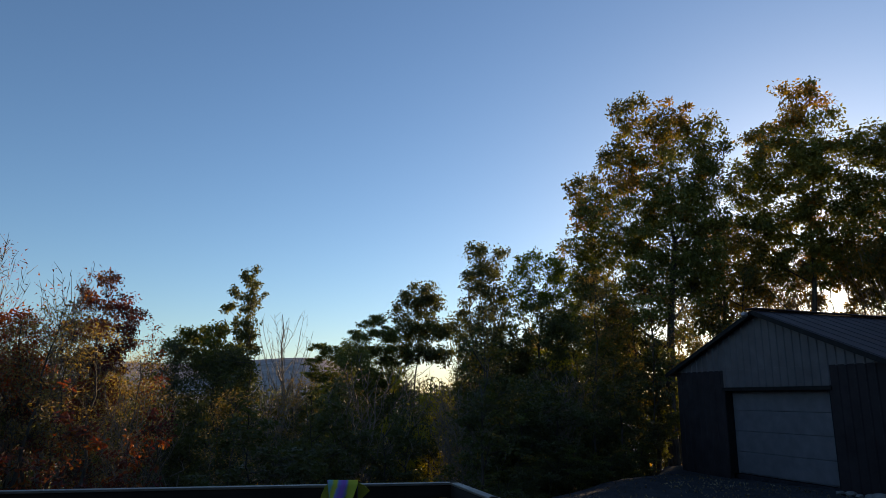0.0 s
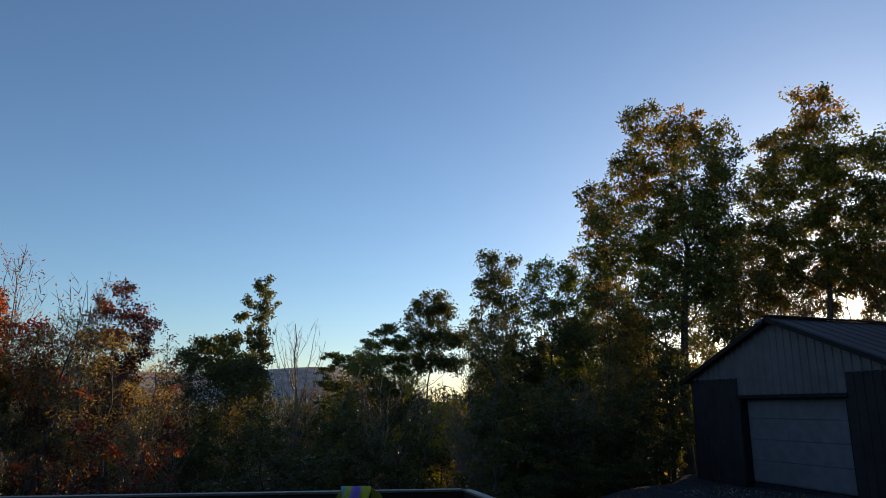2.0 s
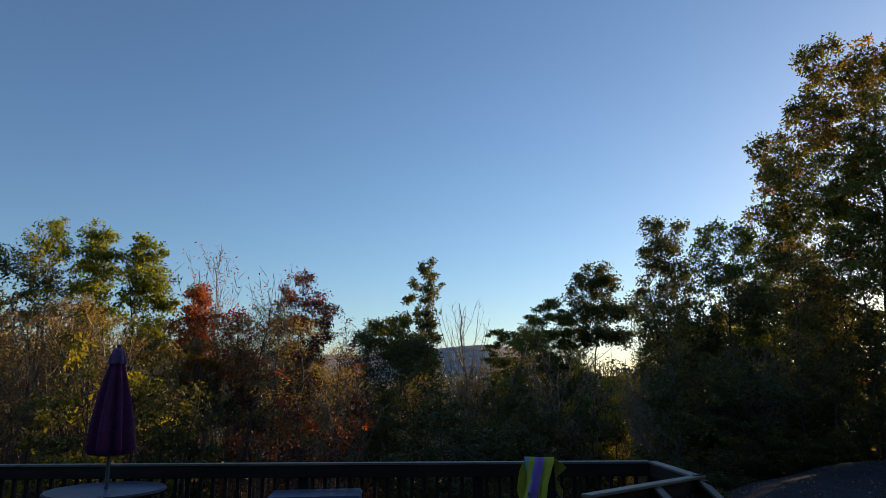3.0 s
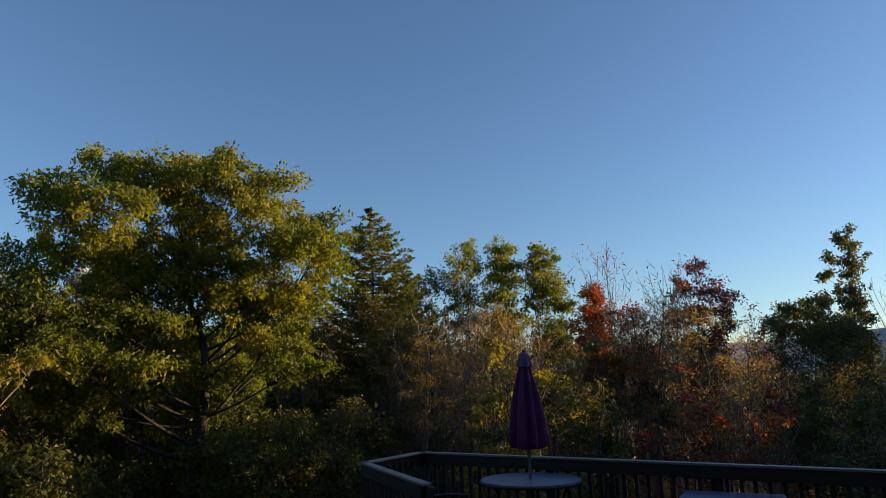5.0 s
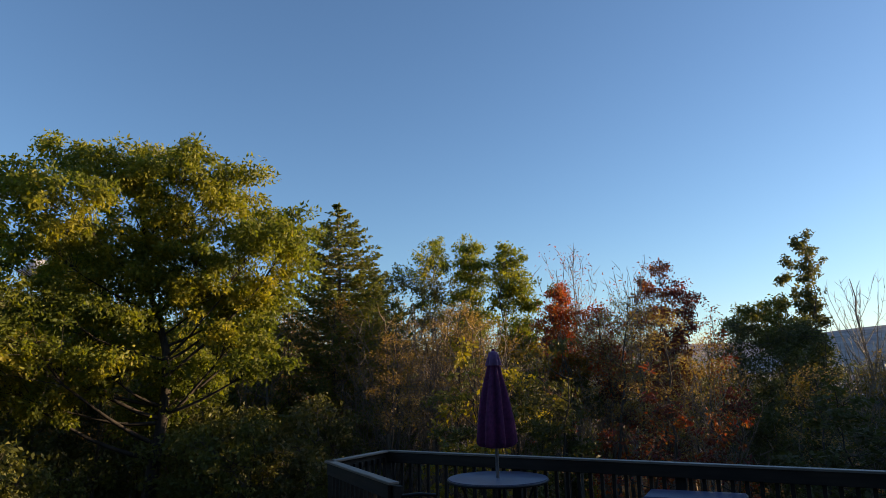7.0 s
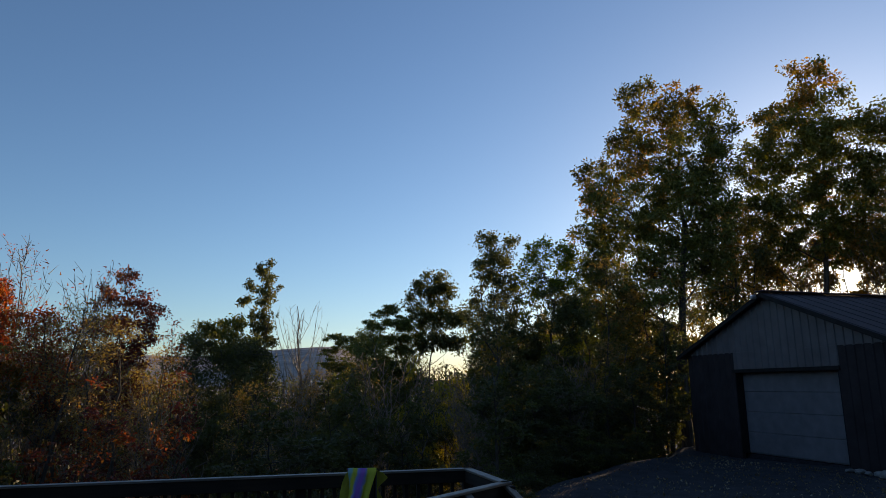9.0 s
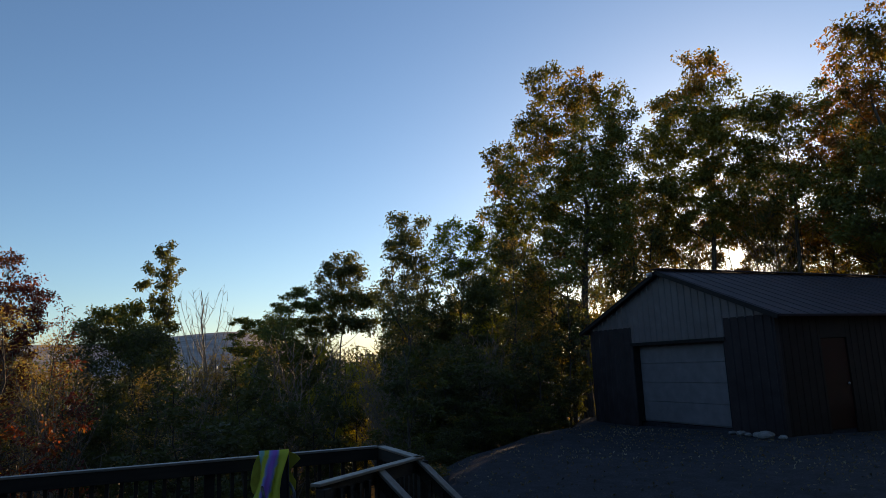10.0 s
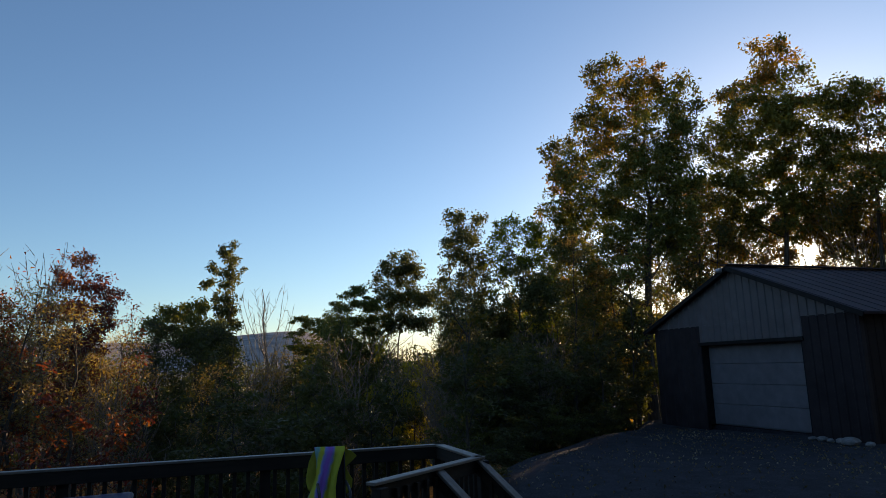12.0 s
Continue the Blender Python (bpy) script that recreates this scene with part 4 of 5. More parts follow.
# the edge of the woods, from the open slope round to the garage; boughs shaped to fit the camera's view
# The yellow boughs (1) paint the sunlit side as well as the autumn turn.
OAK = [(-1.8, 6.6, 0.7, 0.5), (-0.8, 6.7, 0.8, 0.5, 1), (-2.6, 6.1, 0.7, 0.6), (-1.5, 5.9, 1.0, 0.6), (-0.3, 6.3, 0.9, 0.7, 1), (0.7, 6.7, 0.8, 0.6, 1), (1.8, 6.5, 0.8, 0.6, 1), (2.5, 5.9, 0.7, 0.7, 1),
       (3.3, 5.4, 0.6, 0.7), (1.0, 5.7, 1.1, 0.6, 1), (-0.5, 5.2, 1.0, 0.7), (-2.1, 5.1, 1.0, 0.6), (-3.0, 4.8, 0.7, 0.5), (-1.3, 4.3, 1.0, 0.6, 1), (2.2, 4.9, 0.8, 0.6), (3.3, 4.5, 0.6, 0.7), (0.4, 4.7, 0.9, 0.5), (1.3, 3.8, 0.7, 0.5, 1), (3.0, 3.7, 0.6, 0.5), (-0.2, 3.3, 1.0, 0.4), (-3.3, 3.7, 0.9, 0.7)]
OAK_LOW = [(-1.9, 3.6, 0.7, 0.5), (-3.2, 3.0, 0.8, 0.5), (-0.7, 2.1, 1.1, 0.5), (1.1, 1.9, 1.2, 0.6), (2.5, 2.3, 0.7, 0.5), (-1.8, 1.5, 0.7, 0.5), (-2.8, 2.0, 0.7, 0.5), (1.0, 4.5, 0.9, 0.5), (2.1, 3.9, 0.8, 0.5), (0.5, 2.7, 1.0, 0.5), (2.0, 3.0, 0.9, 0.5), (-1.2, 3.0, 0.9, 0.5), (-2.3, 2.7, 0.9, 0.5), (0.2, 1.2, 0.9, 0.5), (-0.2, 4.2, 0.9, 0.45), (0.4, 3.9, 0.8, 0.4), (-0.1, 6.9, 0.7, 0.4, 1)]
bough_tree(-13.1, 9.0, OAK + OAK_LOW, "large spreading oak turning from green to yellow", leaf_oak, leaf_yellow_green, 17.0, 0.24, 115, 0.08, 0.2, 11, shaded_bark, slim=0.46, lean=0.45, fork=0.3)
tree(-20.5, 6.6, 6.7, 2.4, "dark green conifer beside the large oak", needle, "pine", 0.05, 12600, 0.136, 0.16, 12, slim=0.3)
bough_tree(-13.0, 5.3, [(-0.25, 2.3, 0.4, 0.3), (0.5, 2.3, 0.5, 0.12), (0.1, 2.0, 0.3, 0.15)], "low young tree with yellow leaves and bare twigs", leaf_yellow, None, 20, 0.17, 41, 0.07, 0.05, 13, brown_bark)
hemlock(-14.2, 16.9, [(-1.6, 1.5), (1.0, 1.9), (3.8, 1.65), (5.7, 1.35), (6.7, 0.95), (7.4, 0.35), (7.75, 0.04)], "tall dark green hemlock with drooping layered boughs", 14, needle)
hemlock(-15.6, 20.5, [(-2.5, 1.8), (1.0, 1.9), (3.8, 1.4), (5.6, 0.7), (6.4, 0.04)], "dark green hemlock with brown inner twigs", 46, needle, 0.14)
bough_tree(-14.7, 23.9, [(-0.1, 7.4, 0.62, 0.44, 1), (-0.5, 6.8, 0.75, 0.55, 1), (0.2, 6.7, 0.62, 0.55, 1), (-1.0, 6.0, 0.62, 0.55), (0.0, 5.7, 0.88, 0.66), (-1.6, 6.4, 0.38, 0.44), (-0.3, 4.7, 0.88, 0.77)], "thin tree with sparse green and brown leaves", leaf_dark, leaf_oak, 18, 0.24, 39, 0.096, 0.13, 15, brown_bark)
bough_tree(-14.4, 26.4, [(-0.1, 7.8, 0.62, 0.44), (0.1, 7.1, 0.75, 0.55), (-0.4, 6.7, 0.62, 0.55), (0.4, 6.1, 0.75, 0.55), (-0.2, 5.4, 0.75, 0.66), (0.1, 4.3, 0.88, 0.66), (-0.2, 3.1, 1.00, 0.66)], "slender yellow-green tree with a dense crown", leaf_oak, None, 17, 0.26, 69, 0.102, 0.11, 16, pale_bark)
bough_tree(-12.2, 26.3, [(-0.2, 7.4, 0.50, 0.33), (0.1, 6.9, 0.75, 0.55), (-0.3, 6.3, 0.62, 0.55), (0.4, 6.0, 0.75, 0.55), (0.0, 5.2, 0.88, 0.66), (0.7, 5.2, 0.50, 0.55), (-0.1, 3.9, 1.00, 0.77)], "slender green tree with a pointed crown", leaf_oak, None, 17, 0.26, 69, 0.102, 0.11, 17)
tree(-12.2, 30.7, 6.6, 1.4, "small green tree among taller ones", leaf_green, "tall", 0.35, 4600, 0.144, 0.09, 18)
tree(-8.8, 24.5, 6.8, 1.3, "red maple with a nearly bare wispy top", leaf_red, "bare", 0.3, 1000, 0.096, 0.08, 19, pale_bark, gaps=0.3)
bough_tree(-9.1, 24.0, [(0.1, 4.9, 0.5, 0.5), (-0.3, 4.0, 0.6, 0.6), (0.3, 4.0, 0.6, 0.6), (-0.1, 3.1, 0.7, 0.6), (0.3, 2.1, 1.0, 0.7, 1)], "bright red young maple with dense leaves", leaf_red, leaf_orange, 19, 0.24, 55, 0.09, 0.08, 20)
bough_tree(-7.3, 23.9, [(-0.2, 4.1, 0.7, 0.5), (0.2, 3.4, 0.5, 0.5), (-0.7, 3.4, 0.6, 0.6), (-0.1, 2.7, 0.8, 0.6), (0.2, 1.8, 0.8, 0.6)], "orange-red young maple with thin twigs", leaf_red, leaf_orange, 16, 0.26, 34, 0.083, 0.08, 21, brown_bark)
tree(-6.5, 24.6, 6.0, 1.2, "grey twiggy young tree with few leaves", leaf_red, "bare", 0.3, 300, 0.12, 0.06, 47, pale_bark)
bough_tree(-6.25, 29.4, [(-0.2, 6.2, 0.5, 0.4, 1), (-0.8, 5.4, 0.6, 0.5, 1), (0.3, 5.4, 0.5, 0.5), (0.8, 4.8, 0.5, 0.6), (-0.5, 4.5, 0.8, 0.6, 1), (0.5, 3.9, 0.7, 0.6), (-1.3, 4.1, 0.5, 0.5), (-0.3, 3.0, 1.1, 0.7), (-0.3, 1.6, 1.3, 0.9)], "maroon-leaved tree with an uneven top", leaf_maroon, leaf_maple_top, 22, 0.28, 51, 0.096, 0.1, 22)
tree(-4.1, 27.7, 4.4, 1.0, "thin sapling with a few pink-red leaves", leaf_red, "spire", 0.3, 1600, 0.112, 0.05, 23)
bough_tree(-0.8, 34.0, [(0.0, 7.9, 0.3, 0.6), (-0.5, 7.7, 0.2, 0.3), (0.0, 6.9, 0.5, 0.5), (-0.8, 6.9, 0.3, 0.3), (0.0, 6.2, 0.5, 0.5), (-1.0, 6.0, 0.4, 0.3), (-0.3, 5.2, 0.6, 0.6), (0.1, 4.5, 0.4, 0.7), (-0.4, 3.8, 0.7, 0.7)], "narrow upright tree with dark leaves", leaf_dark, None, 18, 0.22, 46, 0.122, 0.1, 24)
bough_tree(-2.7, 32.9, [(-0.3, 4.5, 1.0, 0.4), (-1.0, 4.0, 0.6, 0.4), (0.5, 4.7, 0.5, 0.6), (0.8, 3.6, 1.1, 0.7), (0.0, 3.3, 1.0, 0.6), (1.5, 2.7, 1.0, 0.8)], "low broad green tree with a rounded crown", leaf_green, None, 16, 0.28, 74, 0.109, 0.14, 25)
tree(1.15, 40.0, 6.9, 2.0, "bare grey tree with fine upright twigs", leaf_dark, "bare", 0.15, 0, 0.1, 0.19, 26, pale_bark)
bough_tree(3.2, 37.9, [(-0.1, 4.6, 0.8, 0.3), (-0.6, 3.8, 0.6, 0.3), (0.5, 4.1, 0.6, 0.3), (-0.1, 2.9, 0.9, 0.6), (0.1, 1.7, 1.1, 0.8)], "small open-branched pine with dark tufts", needle, None, 13, 0.22, 78, 0.122, 0.09, 27, slim=0.34, flat=0.45)
bough_tree(5.55, 35.6, [(0.1, 5.9, 0.7, 0.4), (-0.6, 5.0, 0.7, 0.3), (0.6, 5.2, 0.8, 0.4), (-0.3, 4.1, 1.0, 0.5), (0.9, 4.0, 0.8, 0.5), (-1.1, 3.7, 0.7, 0.5), (0.0, 2.8, 1.3, 0.7), (-0.3, 1.3, 1.5, 1.0)], "layered dark green pine with open boughs", needle, None, 14, 0.26, 87, 0.122, 0.11, 28, slim=0.34, flat=0.45)
bough_tree(8.5, 36.9, [(0.0, 7.7, 1.0, 0.7), (-0.6, 6.8, 0.9, 0.8), (0.7, 6.9, 0.7, 0.7), (0.5, 5.6, 1.3, 0.6), (-0.9, 5.6, 0.8, 0.5), (1.5, 5.6, 0.6, 0.4), (0.0, 4.4, 1.3, 0.5), (1.3, 4.2, 0.8, 0.4)], "tree with a dense oval top and open lower branches", leaf_dark, None, 12, 0.32, 74, 0.128, 0.11, 29)
tree(10.2, 34.6, 6.8, 1.0, "thin tree with few dark leaves", leaf_dark, "spire", 0.4, 2000, 0.136, 0.07, 30)
bough_tree(7.35, 21.8, [(0.1, 6.8, 0.7, 0.6), (-0.1, 5.9, 0.7, 0.8), (0.5, 4.9, 0.9, 1.0), (-0.5, 4.5, 0.6, 0.8), (-0.1, 3.3, 0.8, 1.0), (0.9, 3.3, 0.9, 1.0), (0.2, 1.7, 1.1, 1.2)], "tall grey-green tree with an uneven top", leaf_dark, None, 14, 0.25, 87, 0.086, 0.1, 31)
bough_tree(9.2, 21.1, [(-0.5, 6.5, 0.4, 0.6, 1), (0.3, 6.3, 0.6, 0.6, 1), (-0.5, 5.4, 0.7, 0.8, 1), (0.6, 5.6, 0.5, 0.8, 1), (0.1, 4.4, 0.9, 1.0), (-0.1, 2.8, 1.0, 1.2), (0.9, 4.0, 0.6, 1.0), (0.2, 1.2, 1.1, 1.2)], "tall yellow-green tree with a dense crown", leaf_dark, leaf_oak, 14, 0.25, 87, 0.086, 0.1, 32)
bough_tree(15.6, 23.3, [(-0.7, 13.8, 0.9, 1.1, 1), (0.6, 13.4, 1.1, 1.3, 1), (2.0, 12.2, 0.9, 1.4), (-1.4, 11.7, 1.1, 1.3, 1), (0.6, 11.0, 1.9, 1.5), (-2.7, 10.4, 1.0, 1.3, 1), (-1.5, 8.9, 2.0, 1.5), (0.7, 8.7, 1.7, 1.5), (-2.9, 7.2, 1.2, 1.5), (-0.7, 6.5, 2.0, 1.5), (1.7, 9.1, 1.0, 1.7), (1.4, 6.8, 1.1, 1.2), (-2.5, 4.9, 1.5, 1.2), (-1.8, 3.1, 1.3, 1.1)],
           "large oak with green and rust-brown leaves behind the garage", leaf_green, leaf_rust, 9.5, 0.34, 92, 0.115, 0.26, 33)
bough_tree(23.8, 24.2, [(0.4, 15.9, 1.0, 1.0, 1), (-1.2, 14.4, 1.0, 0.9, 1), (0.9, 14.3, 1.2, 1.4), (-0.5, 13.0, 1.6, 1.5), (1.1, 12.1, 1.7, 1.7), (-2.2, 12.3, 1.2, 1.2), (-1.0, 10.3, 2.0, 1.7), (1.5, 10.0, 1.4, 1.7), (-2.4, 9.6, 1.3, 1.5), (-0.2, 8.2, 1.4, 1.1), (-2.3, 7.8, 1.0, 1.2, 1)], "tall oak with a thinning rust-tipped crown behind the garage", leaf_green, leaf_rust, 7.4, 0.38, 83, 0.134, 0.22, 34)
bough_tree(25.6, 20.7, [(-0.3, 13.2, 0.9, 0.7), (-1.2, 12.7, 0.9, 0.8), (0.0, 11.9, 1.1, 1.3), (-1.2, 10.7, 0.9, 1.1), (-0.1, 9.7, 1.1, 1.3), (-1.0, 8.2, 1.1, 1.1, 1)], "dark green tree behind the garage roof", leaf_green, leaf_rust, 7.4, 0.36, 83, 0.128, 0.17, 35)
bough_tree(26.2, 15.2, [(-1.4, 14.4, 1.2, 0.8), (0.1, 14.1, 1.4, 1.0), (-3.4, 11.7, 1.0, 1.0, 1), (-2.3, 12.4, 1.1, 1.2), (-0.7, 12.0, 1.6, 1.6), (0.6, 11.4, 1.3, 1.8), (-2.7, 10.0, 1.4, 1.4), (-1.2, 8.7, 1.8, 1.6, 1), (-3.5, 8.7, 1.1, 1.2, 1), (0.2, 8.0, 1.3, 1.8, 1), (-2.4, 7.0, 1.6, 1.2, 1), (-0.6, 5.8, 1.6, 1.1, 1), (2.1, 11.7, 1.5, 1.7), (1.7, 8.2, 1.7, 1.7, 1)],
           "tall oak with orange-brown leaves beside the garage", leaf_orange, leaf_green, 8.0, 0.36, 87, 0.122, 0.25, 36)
tree(20.5, 25.5, 10.4, 2.6, "middling green and rust tree between two oaks", leaf_rust, "tall", 0.28, 9000, 0.17, 0.15, 37, spread=0.3)
tree(29.5, 25.0, 13.0, 3.4, "green tree with a broad crown in the wood", leaf_rust, "tall", 0.6, 10200, 0.176, 0.16, 38, spread=0.34)
tree(32.0, 19.5, 14.0, 3.9, "dark green tree with a high crown in the wood", leaf_green, "tall", 0.5, 13000, 0.176, 0.17, 39, spread=0.36)
tree(32.0, 11.0, 14.6, 4.8, "broad dark tree at the end of the garage", leaf_rust, "oak", 0.2, 27000, 0.184, 0.2, 40, spread=0.38)
bough_tree(13.8, 25.8, [(0.0, 6.6, 0.9, 0.7), (-0.9, 5.2, 1.0, 0.8), (0.9, 5.0, 0.9, 0.8), (0.0, 3.6, 1.1, 0.7), (-1.0, 2.4, 1.0, 0.7), (1.0, 2.2, 1.0, 0.7)], "middling tree with dull green leaves", leaf_green, leaf_rust, 10, 0.3, 50, 0.12, 0.12, 41)
bough_tree(11.2, 23.0, [(0.0, 4.4, 0.7, 0.6), (-0.6, 3.2, 0.8, 0.6, 1), (0.7, 2.8, 0.8, 0.6), (-0.2, 1.6, 1.0, 0.6, 1), (0.8, 0.6, 0.9, 0.6), (-0.8, 0.3, 0.8, 0.5, 1)], "young tree with yellow-green leaves near the gravel", leaf_green, leaf_yellow_green, 10, 0.26, 46, 0.105, 0.08, 42, lean=0.4)
bough_tree(13.6, 21.6, [(0.0, 5.0, 0.7, 0.6), (-0.7, 3.8, 0.8, 0.6, 1), (0.6, 3.2, 0.8, 0.6), (-0.3, 2.1, 0.9, 0.6, 1), (0.7, 1.0, 0.8, 0.6), (-0.9, 0.9, 0.7, 0.5, 1)], "young tree with rusty leaves behind the garage", leaf_green, leaf_rust, 10, 0.26, 46, 0.105, 0.08, 43, lean=-0.5)


tree(7.6, 29.4, 1.2, 1.6, "golden-leaved young tree catching the low sun", leaf_yellow, "tall", 0.3, 5200, 0.14, 0.06, 48)
tree(-24.0, 13.0, 7.6, 2.8, "broad dark tree behind the large oak", leaf_green, "oak", 0.15, 20000, 0.17, 0.16, 49, spread=0.3)
tree(-19.5, 3.4, 5.6, 2.4, "green tree at the edge of the slope", leaf_green, "oak", 0.15, 18000, 0.16, 0.14, 50, spread=0.28)
tree(-20.5, 17.5, 7.0, 2.2, "tall green tree between oak and hemlock", leaf_oak, "tall", 0.2, 14000, 0.16, 0.14, 51, spread=0.26)
tree(-17.6, 24.0, 6.6, 1.8, "dull green tree behind the hemlock", leaf_dark, "tall", 0.2, 10000, 0.16, 0.12, 52)
tree(28.0, 19.0, 12.8, 2.8, "dark tree between two oaks behind the garage", leaf_green, "tall", 0.5, 8000, 0.16, 0.15, 54, spread=0.3)
tree(4.1, 39.8, 5.3, 1.9, "dark scrub pine with open tufted boughs", needle, "tall", 0.2, 12000, 0.17, 0.1, 70, spread=0.28, gaps=0.45, slim=0.3)
tree(6.9, 36.4, 5.3, 1.7, "dark young pine beside a taller tree", needle, "tall", 0.2, 11000, 0.17, 0.1, 71, spread=0.28, gaps=0.45, slim=0.3)
tree(4.5, 33.8, 4.9, 1.6, "dark bushy young pine on the slope", needle, "tall", 0.15, 10000, 0.16, 0.09, 72, spread=0.26, gaps=0.4, slim=0.3)
tree(-3.4, 30.9, 4.2, 1.6, "small green tree with a rounded crown", leaf_dark, "dome", 0.25, 9000, 0.14, 0.09, 73)
tree(-1.5, 30.0, 4.0, 1.7, "dark green bushy tree below a narrow one", leaf_dark, "dome", 0.15, 12000, 0.14, 0.09, 74)
tree(8.3, 32.0, 2.4, 1.4, "golden young tree lit by the low sun", leaf_yellow, "tall", 0.2, 6000, 0.12, 0.07, 76)
tree(-19.7, 7.3, 5.5, 2.3, "dark green tree beside the large oak", leaf_dark, "dome", 0.12, 18000, 0.14, 0.14, 80, spread=0.26)
tree(-20.2, 8.8, 4.8, 2.2, "dull green tree half hidden by the large oak", leaf_green, "dome", 0.12, 16000, 0.14, 0.13, 81, spread=0.26)
tree(-19.0, 6.2, 5.4, 2.6, "green tree at the end of the slope", leaf_green, "dome", 0.12, 18000, 0.14, 0.14, 82, spread=0.28)

bough_tree(-18.8, 14.6, [(-1.2, 1.0, 1.2, 0.9), (0.2, 1.8, 1.3, 1.0), (1.3, 0.8, 1.1, 0.9), (-0.6, 3.0, 1.1, 0.8), (0.8, 3.3, 1.1, 0.8), (0.1, 4.3, 0.9, 0.7)], "dull green tree standing behind the large oak", leaf_green, leaf_rust, 11, 0.3, 60, 0.12, 0.12, 95)
bough_tree(-20.6, 11.4, [(-1.2, 1.0, 1.2, 0.9), (0.2, 1.6, 1.3, 1.0), (1.3, 1.0, 1.1, 0.9), (-0.6, 2.8, 1.1, 0.8), (0.8, 3.1, 1.1, 0.8), (0.1, 4.0, 0.9, 0.7)], "dark green tree half hidden by the large oak", leaf_green, None, 11, 0.3, 60, 0.12, 0.12, 96)
bough_tree(-16.6, 15.6, [(-1.1, 0.6, 1.1, 0.8), (0.3, 1.4, 1.2, 0.9), (1.1, 0.4, 1.0, 0.8), (-0.3, 2.6, 1.0, 0.7), (0.6, 3.4, 0.8, 0.6)], "young green tree between oak and hemlock", leaf_oak, None, 11, 0.28, 60, 0.12, 0.1, 97)


# thin-crowned trees behind the garage, against the low sun
bough_tree(23.6, 29.8, [(0.1, 10.6, 1.1, 1.3), (0.6, 8.6, 1.3, 1.1), (-0.9, 6.7, 1.3, 1.1), (0.7, 7.1, 1.0, 0.6)], "thin-crowned tree with rusty leaves in the wood", leaf_rust, None, 8.5, 0.36, 55, 0.128, 0.15, 90)
bough_tree(26.5, 28.6, [(-0.9, 7.3, 1.0, 0.7), (0.4, 8.3, 1.1, 0.8), (0.8, 7.0, 0.8, 0.4)], "small rusty tree in the wood behind the garage", leaf_rust, None, 8.5, 0.36, 51, 0.128, 0.11, 91)
bough_tree(28.6, 27.4, [(-1.1, 8.8, 1.0, 0.8), (0.9, 8.9, 0.9, 0.8), (-0.8, 7.2, 0.5, 0.6), (1.0, 7.2, 0.5, 0.6), (0.1, 6.2, 0.7, 0.35), (0.1, 8.1, 0.7, 0.4), (-0.4, 9.8, 0.9, 0.7)], "sparse sunlit tree in the wood behind the garage", leaf_rust, None, 17, 0.3, 60, 0.13, 0.1, 94)
bough_tree(28.0, 24.1, [(-1.0, 8.6, 0.9, 0.9), (-0.2, 7.4, 0.9, 0.9), (0.5, 8.2, 0.9, 1.2), (1.3, 7.0, 0.9, 1.2)], "small tree with thinning leaves behind the garage", leaf_rust, None, 8.0, 0.36, 51, 0.128, 0.12, 92)
bough_tree(29.8, 20.2, [(-1.9, 7.1, 1.1, 1.3), (-0.5, 6.4, 1.4, 1.1), (0.6, 5.7, 1.3, 0.8), (2.0, 5.3, 1.3, 0.8)], "broad low tree with dull leaves behind the garage", leaf_orange, leaf_green, 8.5, 0.36, 60, 0.128, 0.13, 93)


def plant_saplings():
    """Leafy young trees in the shade below the large oak; the last three are added to shade its trunk."""
    rng = np.random.default_rng(52)
    for k, (az, r) in enumerate(((-69, 16.5), (-64, 13.5), (-60.5, 17), (-51.5, 17), (-49, 14.6), (-46, 17), (-43, 15), (-66, 18.5), (-52, 20), (-41, 18.5), (-70, 17), (-47.5, 20), (-46.8, 15.6), (-50.5, 15.6), (-48.2, 17.2))):
        x, y = r * math.sin(radians(az)), r * math.cos(radians(az))
        z = float(ground_z(x, y))
        high = rng.uniform(2.9, 4.1)
        masses = [(rng.normal(0, 0.35), z + high * f, rng.uniform(0.5, 0.8) * (1.25 - 0.5 * f), rng.uniform(0.3, 0.45)) for f in (0.32, 0.45, 0.58, 0.7, 0.84, 0.95)]
        bough_tree(x, y, masses, "leafy dark green young tree in the shade of the oak", leaf_green if k % 3 else leaf_dark, None, 20, 0.22, 46, 0.077, 0.05, 200 + k, name="young_tree", group="underwood")


plant_saplings()


# ---- underwood: young trees and shrubs between the large ones ----
def young(x, y, high, wide, label, leaves, per, leaf, trunk_r, seed, wood=None, low=0.3, masses=9, turning=None):
    """A young tree of the underwood, with a few small leafy masses up its stem."""
    rng = np.random.default_rng(seed)
    z = float(ground_z(x, y)) - 0.1
    heap = []
    for k in range(masses):
        f = low + (0.96 - low) * k / (masses - 1)
        reach = wide * math.sin(math.pi * (0.25 + 0.68 * (f - low) / (1 - low)))
        heap.append((rng.uniform(-0.6, 0.6) * reach, z + high * f, reach * rng.uniform(0.32, 0.55), high * rng.uniform(0.05, 0.09), int(rng.random() < 0.3)))
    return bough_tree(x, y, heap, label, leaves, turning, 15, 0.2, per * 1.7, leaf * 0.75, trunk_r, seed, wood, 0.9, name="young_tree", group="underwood")


